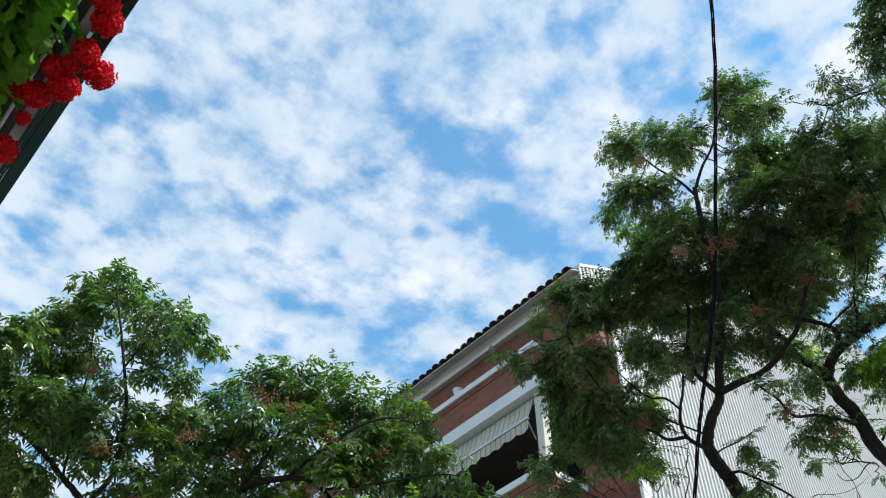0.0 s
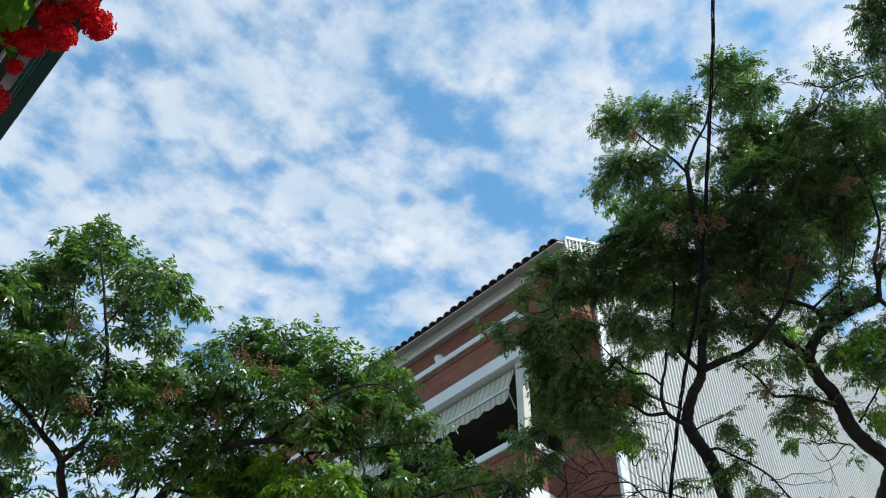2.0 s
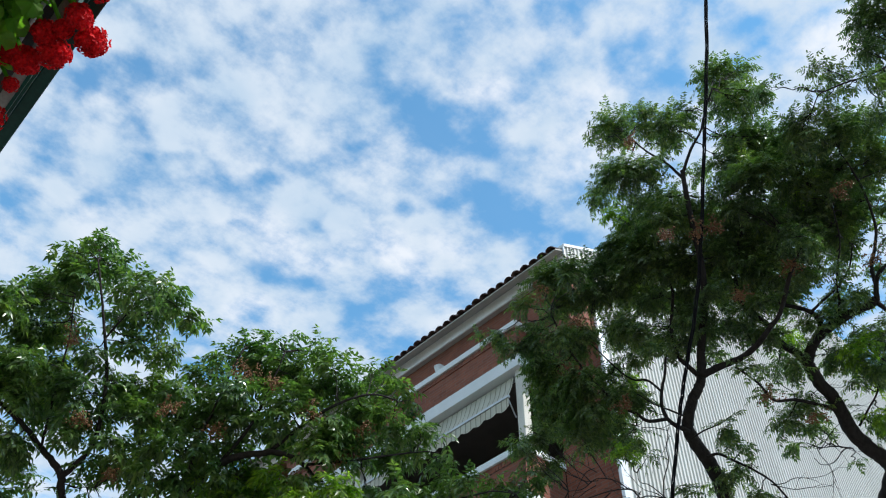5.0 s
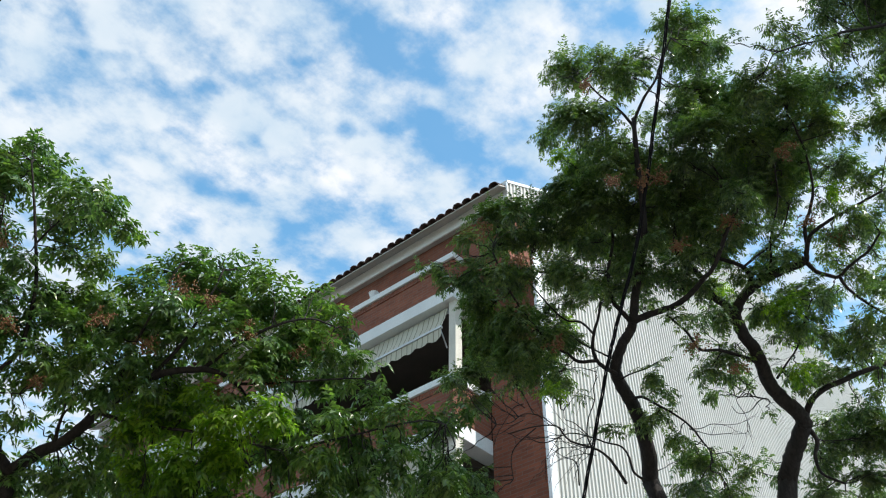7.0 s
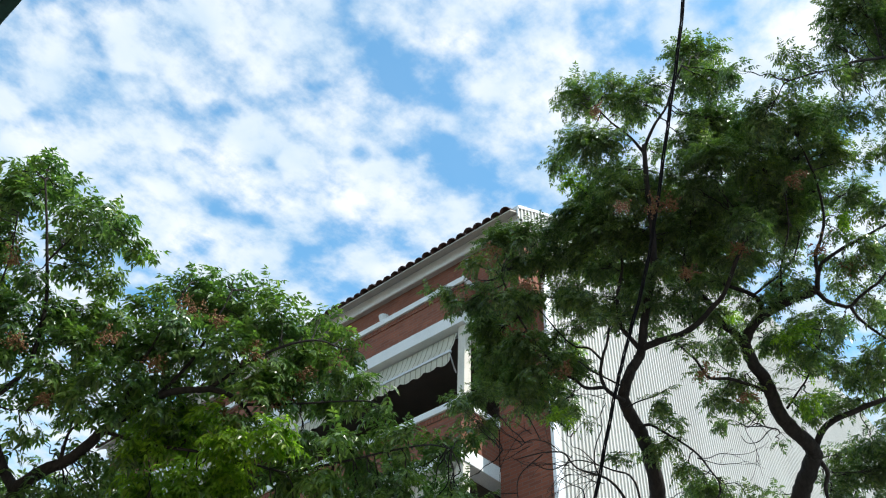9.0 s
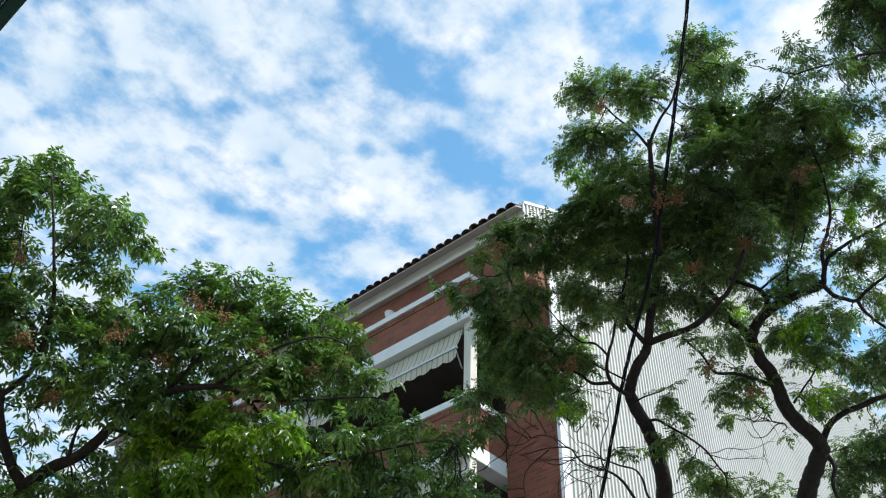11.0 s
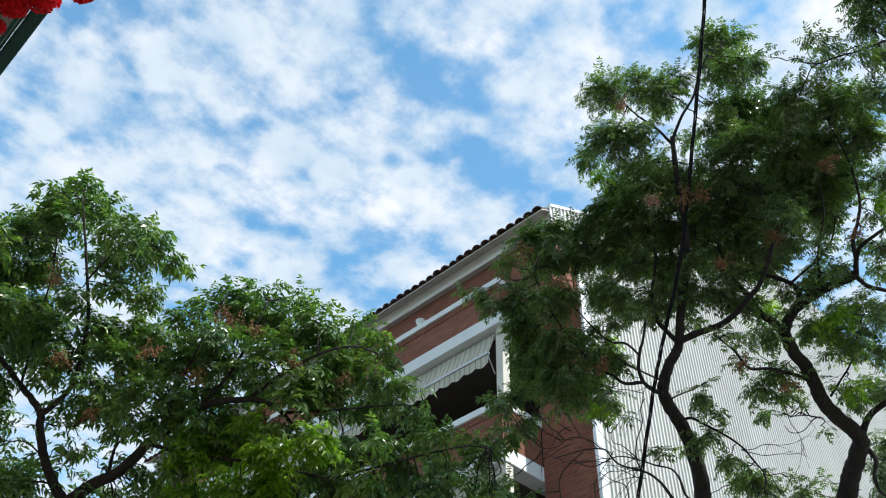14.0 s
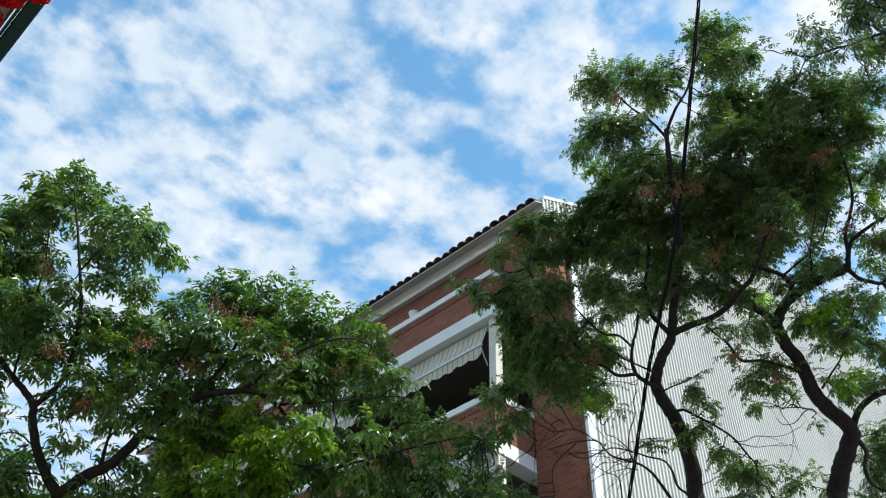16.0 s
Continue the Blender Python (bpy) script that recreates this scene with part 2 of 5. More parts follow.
def petal_build(nt, bsdf):
    geo = nt.nodes.new("ShaderNodeNewGeometry")
    c = ramp2(nt, geo.outputs["Random Per Island"], (0.40, 0.003, 0.010), (0.84, 0.018, 0.022), 0.0, 1.0)
    bsdf.inputs["Specular IOR Level"].default_value = 0.15
    nt.links.new(c, bsdf.inputs["Base Color"])
    bsdf.inputs["Roughness"].default_value = 0.55
    tr = nd(nt, "ShaderNodeBsdfTranslucent")
    nt.links.new(c, tr.inputs["Color"])
    mx = nd(nt, "ShaderNodeMixShader", Fac=0.3)
    nt.links.new(bsdf.outputs[0], mx.inputs[1])
    nt.links.new(tr.outputs[0], mx.inputs[2])
    nt.links.new(mx.outputs[0], nt.nodes["Material Output"].inputs[0])


def glass_build(nt, bsdf):
    bsdf.inputs["Base Color"].default_value = (0.02, 0.022, 0.024, 1)
    bsdf.inputs["Roughness"].default_value = 0.25
    bsdf.inputs["Specular IOR Level"].default_value = 0.12
    v = coords(nt)
    bumped(nt, bsdf, tex_noise(nt, v, 2.0, 2.0), 0.05, 0.01)


def bark_build(nt, bsdf):
    v = coords(nt, "Object", (1, 1, 0.25))
    n1 = tex_noise(nt, v, 26.0, 7.0, 0.7)
    n2 = tex_noise(nt, coords(nt), 3.0, 4.0)
    c = mixc(nt, 0.5, ramp2(nt, n1, (0.009, 0.007, 0.007), (0.034, 0.028, 0.027)), ramp2(nt, n2, (0.5, 0.5, 0.52), (1.1, 1.1, 1.05)), "MULTIPLY")
    nt.links.new(c, bsdf.inputs["Base Color"])
    bsdf.inputs["Roughness"].default_value = 0.9
    bumped(nt, bsdf, n1, 0.8, 0.02)


M_BRICK = material("brick_red", brick_build)
M_WHITE = material("painted_concrete", worn((0.62, 0.65, 0.66), (0.74, 0.76, 0.76), 2.2, 0.7, streak=(1, 1, 0.3)))
M_FASCIA = material("white_painted_board", worn((0.76, 0.79, 0.80), (0.84, 0.86, 0.86), 2.2, 0.6, streak=(1, 1, 0.3)))
M_CREAM = material("cream_render", worn((0.50, 0.48, 0.42), (0.64, 0.61, 0.54), 2.6, 0.75))
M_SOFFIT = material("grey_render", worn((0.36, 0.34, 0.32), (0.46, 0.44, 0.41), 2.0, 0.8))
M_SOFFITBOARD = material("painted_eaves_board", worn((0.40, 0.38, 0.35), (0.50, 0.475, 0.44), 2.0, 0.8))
M_SHEET = material("white_sheet_metal", worn((0.49, 0.48, 0.445), (0.575, 0.565, 0.53), 0.9, 0.42, 90.0, 0.05, 0.0, (1, 1, 0.2)))
M_TRIM = material("bright_flashing", worn((0.66, 0.68, 0.70), (0.80, 0.81, 0.82), 3.0, 0.35, 90.0, 0.05, 0.2))
M_TILE = material("roof_tile_clay", worn((0.050, 0.030, 0.028), (0.11, 0.062, 0.052), 5.0, 0.85, 80.0, 0.3))
M_AWNING = material("striped_awning_canvas", awning_build)
M_BAR = material("grey_aluminium", worn((0.42, 0.44, 0.46), (0.55, 0.57, 0.58), 6.0, 0.4, 120.0, 0.04, 0.5))
# near-black brown that stands in for the deep shade inside the loggias
M_LOGGIASHADE = material("loggia_shade_brown", worn((0.048, 0.038, 0.032), (0.080, 0.062, 0.050), 1.5, 0.9))
M_GLASS = material("window_glass", glass_build)
M_BARK = material("dark_bark", bark_build)
M_LEAF = leaf_material("leaf_green", (0.046, 0.094, 0.030), (0.102, 0.190, 0.056), (0.205, 0.300, 0.090), 0.28, 0.44, 0.3)
M_LEAF2 = leaf_material("leaf_blue_green", (0.042, 0.082, 0.032), (0.090, 0.160, 0.052), (0.180, 0.250, 0.078), 0.30, 0.42, 0.25)
# brighter, yellower copy of the leaf: sun shining through is put into the colour
M_LEAFBACKLIT = leaf_material("backlit_leaf_yellow_green", (0.085, 0.155, 0.020), (0.165, 0.275, 0.034), (0.280, 0.390, 0.055), 0.34, 0.68, 0.2)
M_GERLEAF = leaf_material("geranium_leaf", (0.07, 0.18, 0.018), (0.15, 0.31, 0.028), (0.28, 0.46, 0.04), 0.55, 0.70)
M_FRUIT = material("brown_berries", worn((0.13, 0.062, 0.026), (0.24, 0.115, 0.042), 30.0, 0.6))
M_PETAL = material("red_petal", petal_build)
M_GREEN = material("dark_green_paint", worn((0.003, 0.034, 0.028), (0.006, 0.054, 0.044), 8.0, 0.35, 120.0, 0.08, spec=0.25))
M_STEEL = material("weathered_grey_steel", worn((0.20, 0.20, 0.20), (0.36, 0.36, 0.35), 9.0, 0.38, 120.0, 0.08, 0.6))
M_BLACK = material("black_cable_rubber", worn((0.005, 0.005, 0.007), (0.011, 0.011, 0.014), 12.0, 0.8, 90.0, 0.1, spec=0.15))
M_POT = material("dark_planter_plastic", worn((0.020, 0.018, 0.016), (0.045, 0.036, 0.03), 8.0, 0.6))
M_ASPHALT = material("asphalt", worn((0.040, 0.040, 0.042), (0.062, 0.061, 0.060), 0.8, 0.9, 160.0, 0.5))
M_PAVE = material("pavement_concrete", worn((0.17, 0.165, 0.15), (0.25, 0.24, 0.22), 1.2, 0.85, 90.0, 0.25))
M_EARTH = material("far_ground", worn((0.14, 0.12, 0.10), (0.22, 0.20, 0.16), 0.05, 0.95, 4.0, 0.2))
M_RENDER = material("ochre_render", worn((0.42, 0.34, 0.25), (0.52, 0.43, 0.32), 0.8, 0.85))


# ---------------------------------------------------------------- building helpers
def thing(name, label, category, at=(0, 0, 0), group="", kind=""):
    ob = new(name)
    ob.empty_display_size = 0.2
    ob.location = at
    return tagged(ob, label, category, group, kind)


def part(name, bm, mat, parent=None, label="", smooth=False):
    me = bpy.data.meshes.new(name)
    bm.to_mesh(me)
    bm.free()
    me.materials.append(mat)
    if smooth:
        me.polygons.foreach_set("use_smooth", [True] * len(me.polygons))
    ob = new(name, me)
    if parent is not None:
        ob.parent = parent
        # parts are modelled in world space; only the thing's own origin is taken back
        ob.matrix_parent_inverse = Matrix.Translation(-parent.location) if parent.parent is None else Matrix.Identity(4)
    if label:
        ob["label"] = label
    return ob


def box(x0, x1, y0, y1, z0, z1, bevel=0.0, bm=None):
    own = bm is None
    tmp = bmesh.new()
    bmesh.ops.create_cube(tmp, size=1.0)
    for v in tmp.verts:
        v.co = Vector(((x0 + x1) / 2 + v.co.x * (x1 - x0), (y0 + y1) / 2 + v.co.y * (y1 - y0), (z0 + z1) / 2 + v.co.z * (z1 - z0)))
    if bevel > 0:
        bmesh.ops.bevel(tmp, geom=list(tmp.edges), offset=bevel, segments=2, affect="EDGES", profile=0.6)
    if own:
        return tmp
    me = bpy.data.meshes.new("tmp")
    tmp.to_mesh(me)
    tmp.free()
    bm.from_mesh(me)
    bpy.data.meshes.remove(me)
    return bm


def prism(profile, axis, a, b):
    """A closed profile of (p, q) pairs pushed along one axis: axis 'y' takes (x, z), axis 'x' takes (y, z)."""
    bm = bmesh.new()
    def at(p, q, s):
        return (p, s, q) if axis == "y" else (s, p, q)
    r0 = [bm.verts.new(at(p, q, a)) for p, q in profile]
    r1 = [bm.verts.new(at(p, q, b)) for p, q in profile]
    n = len(profile)
    bm.faces.new(r0)
    bm.faces.new(r1)
    for i in range(n):
        bm.faces.new((r0[i], r0[(i + 1) % n], r1[(i + 1) % n], r1[i]))
    bmesh.ops.recalc_face_normals(bm, faces=list(bm.faces))
    return bm


def tube(points, radii, sides=8, bm=None, wobble=0.0, rng=None):
    """A tapered round limb through the points."""
    bm = bm or bmesh.new()
    pts = [Vector(p) for p in points]
    rings = []
    up = Vector((0.3, 0.2, 1)).normalized()
    for i, p in enumerate(pts):
        d = (pts[min(i + 1, len(pts) - 1)] - pts[max(i - 1, 0)]).normalized()
        s = d.cross(up)
        if s.length < 1e-3:
            s = d.cross(Vector((1, 0, 0)))
        s.normalize()
        u = s.cross(d).normalized()
        ring = []
        for k in range(sides):
            a = 2 * math.pi * k / sides
            rr = radii[i] * (1 + (rng.uniform(-wobble, wobble) if rng else 0))
            ring.append(bm.verts.new(p + (s * math.cos(a) + u * math.sin(a)) * rr))
        rings.append(ring)
    for a, b in zip(rings, rings[1:]):
        for k in range(sides):
            bm.faces.new((a[k], a[(k + 1) % sides], b[(k + 1) % sides], b[k]))
    bm.faces.new(list(reversed(rings[0])))
    bm.faces.new(rings[-1])
    return bm


def smooth_path(points, steps=5):
    """Catmull-Rom through a few bends."""
    p = [Vector(q) for q in points]
    p = [2 * p[0] - p[1]] + p + [2 * p[-1] - p[-2]]
    out = []
    for i in range(1, len(p) - 2):
        for s in range(steps):
            t = s / steps
            out.append(0.5 * (2 * p[i] + (p[i + 1] - p[i - 1]) * t + (2 * p[i - 1] - 5 * p[i] + 4 * p[i + 1] - p[i + 2]) * t * t
                              + (3 * p[i] - p[i - 1] - 3 * p[i + 1] + p[i + 2]) * t ** 3))
    out.append(p[-2])
    return out


# ---------------------------------------------------------------- ground, road, pavements
def build_ground():
    def sheet(name, x0, x1, y0, y1, z0, z1, mat, label, category, bevel=0.0):
        return tagged(part(name, box(x0, x1, y0, y1, z0, z1, bevel), mat), label, category, kind="structure")
    sheet("ground", -900, 900, -900, 900, -0.5, -0.16, M_EARTH, "dusty bare ground round the street", "ground")
    sheet("road", 3.25, 7.05, -60, 120, -0.30, -0.12, M_ASPHALT, "dark grey worn asphalt street", "road")
    sheet("pavement", -1.25, 3.10, -60, 120, -0.30, 0.0, M_PAVE, "grey concrete pavement below the balcony", "pavement")
    sheet("pavement", 7.20, 10.33, -60, 120, -0.30, 0.0, M_PAVE, "grey concrete pavement beside the brick flats", "pavement")
    sheet("kerb", 3.10, 3.25, -60, 120, -0.30, 0.004, M_PAVE, "pale stone kerb along the street", "kerb", 0.02)
    sheet("kerb", 7.05, 7.20, -60, 120, -0.30, 0.004, M_PAVE, "pale stone kerb along the street", "kerb", 0.02)


build_ground()

# ---------------------------------------------------------------- brick flats across the street
LX = 11.9
FX, WX = 9.30, 10.33           # front of the projecting bays, face of the wall behind
Y0, YB, Y1 = 6.99, 8.12, 20.9  # party wall, end of the bays, far end
STOREY = 2.78
BANDS = [11.38 - STOREY * k for k in range(4)]   # undersides of the white slab edges, top to bottom
BACK = 36.0
YE = Y0 - 0.10                  # end of the eaves


def build_flats():
    flats = thing("apartment_building", "red brick block of flats with white balcony slabs and striped awnings", "building", (WX, Y0, 0))
    # main body, as walls with thickness
    part("wall", box(WX, WX + 0.3, Y0 + 0.06, YB, 0.0, 13.2), M_BRICK, flats)
    part("wall", box(WX, LX, Y1 - 0.6, Y1 - 0.3, 0.0, 13.2), M_BRICK, flats)
    # loggia walls carry the recess's shade in their colour
    part("loggia_wall", box(LX, LX + 0.2, YB, Y1 - 0.3, 0.0, 13.2), M_LOGGIASHADE, flats, "back wall of the loggias, shade put into its dark brown")
    part("loggia_wall", box(WX + 0.3, LX, YB - 0.2, YB, 0.0, 13.2), M_LOGGIASHADE, flats, "side wall of the loggias, shade put into its dark brown")
    part("wall", box(WX + 0.3, BACK, Y1 - 0.3, Y1, 0.0, 13.2), M_BRICK, flats)
    part("wall", box(BACK - 0.3, BACK, Y0 + 0.06, Y1 - 0.3, 0.0, 19.2), M_BRICK, flats)
    part("wall", prism([(WX + 0.3, 0.0), (BACK - 0.3, 0.0), (BACK - 0.3, 19.2), (20.6, 19.2), (WX + 0.3, 13.5)], "y", Y0 + 0.06, Y0 + 0.30), M_SOFFIT, flats, "grey rendered party wall behind sheet cladding")
    # attic wall behind the top parapet, flush under the cornice
    part("attic_wall", box(9.60, 9.84, YB, Y1, 11.66, 13.225), M_BRICK, flats)
    part("attic_wall", box(9.60, WX, Y0 + 0.06, YB, 11.9, 13.225), M_BRICK, flats)
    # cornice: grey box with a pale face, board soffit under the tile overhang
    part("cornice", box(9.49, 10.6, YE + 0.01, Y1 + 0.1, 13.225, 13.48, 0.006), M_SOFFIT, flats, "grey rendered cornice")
    part("fascia", box(9.46, 9.488, YE + 0.005, Y1 + 0.1, 13.213, 13.475), M_FASCIA, flats, "pale painted fascia board")
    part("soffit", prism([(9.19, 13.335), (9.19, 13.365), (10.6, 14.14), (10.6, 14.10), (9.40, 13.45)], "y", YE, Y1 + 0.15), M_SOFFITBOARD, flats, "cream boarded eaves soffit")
    # roof deck rising to the ridge
    part("roof", prism([(9.20, 13.385), (20.5, 19.54), (20.5, 19.44), (9.27, 13.415)], "y", YE + 0.01, Y1 + 0.1), M_TILE, flats, "clay tile roof slope")
    part("roof", box(20.5, BACK, Y0 + 0.08, Y1, 19.3, 19.45), M_SOFFIT, flats, "flat roof behind the ridge")
    # slabs, parapets, copings storey by storey
    for k, zb in enumerate(BANDS):
        top = k == 0
        slab = part("balcony_slab", box(FX, LX, YB + 0.002, Y1 - 0.602, zb, zb + 0.27, 0.01), M_WHITE, flats, "pale painted concrete slab edge")
        # thin dark sheet added to paint shade over the slab's pale underside
        part("ceiling_shade_panel", box(FX + 0.34, LX, YB + 0.32, Y1 - 0.61, zb - 0.03, zb - 0.003), M_LOGGIASHADE, flats, "dark panel added under the slab as loggia shade")
        hp = 0.66 if top else 0.74
        z0 = zb + 0.27
        par = part("parapet", box(FX + 0.03, FX + 0.17, YB + 0.02, Y1 - 0.62, z0, z0 + hp), M_BRICK, flats)
        part("parapet", box(FX + 0.17, WX, YB + 0.02, YB + 0.16, z0, z0 + hp), M_BRICK, flats)
        part("coping", box(FX - 0.03, FX + 0.21, YB - 0.02, Y1 - 0.58, z0 + hp, z0 + hp + 0.13, 0.012), M_WHITE, flats, "white painted coping")
        part("coping", box(FX + 0.21, WX, YB - 0.02, YB + 0.20, z0 + hp, z0 + hp + 0.13, 0.012), M_WHITE, flats, "white painted coping")
        # brick-on-edge course under the coping
        course = bmesh.new()
        n = int((Y1 - 0.7 - YB) / 0.075)
        for i in range(min(n, 190)):
            y = YB + 0.03 + i * 0.075
            box(FX + 0.012, FX + 0.03, y, y + 0.062, z0 + hp - 0.115, z0 + hp - 0.004, 0.0, course)
        part("brick_course", course, M_BRICK, flats, "bricks on edge under the coping")
        if not top:
            oz = z0 + hp + 0.13
            oh = BANDS[k - 1]
            y = YB
            while y < Y1 - 1.0:
                part("pillar", box(FX + 0.10, FX + 0.28, y + 0.03, y + 0.19, oz, oh, 0.01), M_CREAM, flats, "cream rendered pillar")
                y += 4.6
            # glazed doors at the back of each loggia, shade painted into their dark backing
            y = YB + 0.8
            while y < Y1 - 2.5:
                win = part("window", box(LX - 0.05, LX - 0.005, y, y + 2.2, zb + 0.3, oh - 0.35), M_LOGGIASHADE, flats, "loggia window with shade put into its dark colour")
                fr = bmesh.new()
                for a, b, c, d in ((y, y + 2.2, oh - 0.42, oh - 0.35), (y, y + 0.07, zb + 0.3, oh - 0.42), (y + 2.13, y + 2.2, zb + 0.3, oh - 0.42), (y + 1.06, y + 1.13, zb + 0.3, oh - 0.42)):
                    box(LX - 0.09, LX - 0.052, a, b, c, d, 0.0, fr)
                part("window_frame", fr, M_BAR, win)
                part("pane", box(LX - 0.07, LX - 0.06, y + 0.072, y + 1.058, zb + 0.31, oh - 0.43), M_GLASS, win)
                part("pane", box(LX - 0.07, LX - 0.06, y + 1.132, y + 2.128, zb + 0.31, oh - 0.43), M_GLASS, win)
                y += 4.6
    # white flashing up the corner and along the verge
    part("corner_flashing", box(WX - 0.03, WX + 0.16, Y0 - 0.012, Y0 + 0.055, 0.0, 13.2, 0.006), M_TRIM, flats, "bright white corner flashing")
    return flats


flats = build_flats()


def build_cladding(parent):
    """Ribbed white sheets on the party wall, one metre each, following the gable."""
    pitch, depth, wide = 0.115, 0.030, 1.035
    x = WX + 0.16
    while x < BACK:
        bm = bmesh.new()
        n = 9
        prev = None
        for i in range(n + 1):
            for off, d in ((0.0, 0.0), (0.048, 0.0), (0.060, depth), (0.103, depth)):
                xx = x + i * pitch + off
                if i == n and off > 0.0:
                    break
                xx = min(xx, BACK)
                zt = min(13.45 + (xx - 9.3) * 0.545, 19.5)
                a = bm.verts.new((xx, Y0 - d, 0.0))
                b = bm.verts.new((xx, Y0 - d, zt))
                c = bm.verts.new((xx, Y0 - d + 0.003, zt))
                if prev:
                    bm.faces.new((prev[0], a, b, prev[1]))
                    bm.faces.new((prev[1], b, c, prev[2]))
                prev = (a, b, c)
        part("cladding_sheet", bm, M_SHEET, parent)
        x += wide
    # the short sheets that box in the end of the eaves
    bm = bmesh.new()
    prev = None
    for i in range(11):
        for off, d in ((0.0, 0.0), (0.048, 0.0), (0.060, depth), (0.103, depth)):
            xx = 9.45 + i * 0.115 + off
            if xx > WX + 0.18:
                break
            zt = 13.50 + (xx - 9.3) * 0.545
            a = bm.verts.new((xx, YE - d - 0.004, 13.34))
            b = bm.verts.new((xx, YE - d - 0.004, zt))
            if prev:
                bm.faces.new((prev[0], a, b, prev[1]))
            prev = (a, b)
    part("verge_sheet", bm, M_SHEET, parent)
    part("verge_flashing", prism([(9.42, 13.56), (20.6, 19.65), (20.6, 19.72), (9.40, 13.62)], "y", YE - 0.05, Y0 + 0.075), M_TRIM, parent, "bright white verge flashing")
    part("verge_flashing", prism([(9.40, 13.34), (9.43, 13.33), (9.43, 13.60), (9.40, 13.58)], "y", YE - 0.035, YE - 0.005), M_TRIM, parent, "bright white verge flashing")


build_cladding(flats)


def build_roof_tiles(parent):
    """The first course of curved clay tiles along the eaves, and covers up the slope."""
    slope = math.atan(0.545)
    seg = 8
    bm = bmesh.new()
    w, L, t = 0.105, 0.42, 0.016
    rows = []
    for j, (yy, rr) in enumerate(((0.0, 1.0), (L, 0.82))):
        outer, inner = [], []
        for i in range(seg + 1):
            a = math.pi * i / seg
            for lst, r in ((outer, w * rr), (inner, w * rr - t)):
                lst.append(bm.verts.new((yy * math.cos(slope) - math.sin(a) * r * 0.68 * math.sin(slope), -math.cos(a) * r, yy * math.sin(slope) + math.sin(a) * r * 0.68 * math.cos(slope))))
        rows.append((outer, inner))
    (o0, i0), (o1, i1) = rows
    for i in range(seg):
        bm.faces.new((o0[i], o1[i], o1[i + 1], o0[i + 1]))
        bm.faces.new((i0[i], i0[i + 1], i1[i + 1], i1[i]))
        bm.faces.new((o0[i], o0[i + 1], i0[i + 1], i0[i]))
    bmesh.ops.recalc_face_normals(bm, faces=list(bm.faces))
    first = part("roof_tile", bm, M_TILE, parent, smooth=True)
    rng = random.Random(5)
    first.location = (0, 0, 0)
    y, k = YE + 0.11, 0
    base = Vector((9.15, 0, 13.372))
    while y < Y1 + 0.1:
        ob = first if k == 0 else new("roof_tile", first.data)
        if k:
            ob.parent = parent
            ob.matrix_parent_inverse = Matrix.Translation(-parent.location)
        ob.location = (base.x + rng.uniform(-0.015, 0.015), y, base.z + rng.uniform(-0.006, 0.006))
        ob.rotation_euler = (0, rng.uniform(-0.03, 0.03), rng.uniform(-0.03, 0.03))
        y += 0.222
        k += 1


build_roof_tiles(flats)


def build_roof_cover(parent):
    """The courses above the eaves: long rounded ridges up the slope, stepped at every tile."""
    bm = bmesh.new()
    y = YE + 0.11
    while y < Y1 + 0.1:
        prev = None
        for i in range(24):
            x = 9.48 + i * 0.46
            z = 13.40 + (x - 9.20) * 0.545
            ring = [bm.verts.new((x, y - math.cos(a * math.pi / 4) * 0.10, z + 0.018 * (i % 2) + math.sin(a * math.pi / 4) * 0.07)) for a in range(5)]
            if prev:
                for a in range(4):
                    bm.faces.new((prev[a], ring[a], ring[a + 1], prev[a + 1]))
            prev = ring
        y += 0.222
    tagged(part("roof_tile_courses", bm, M_TILE, parent, smooth=True), kind="stuff")


build_roof_cover(flats)


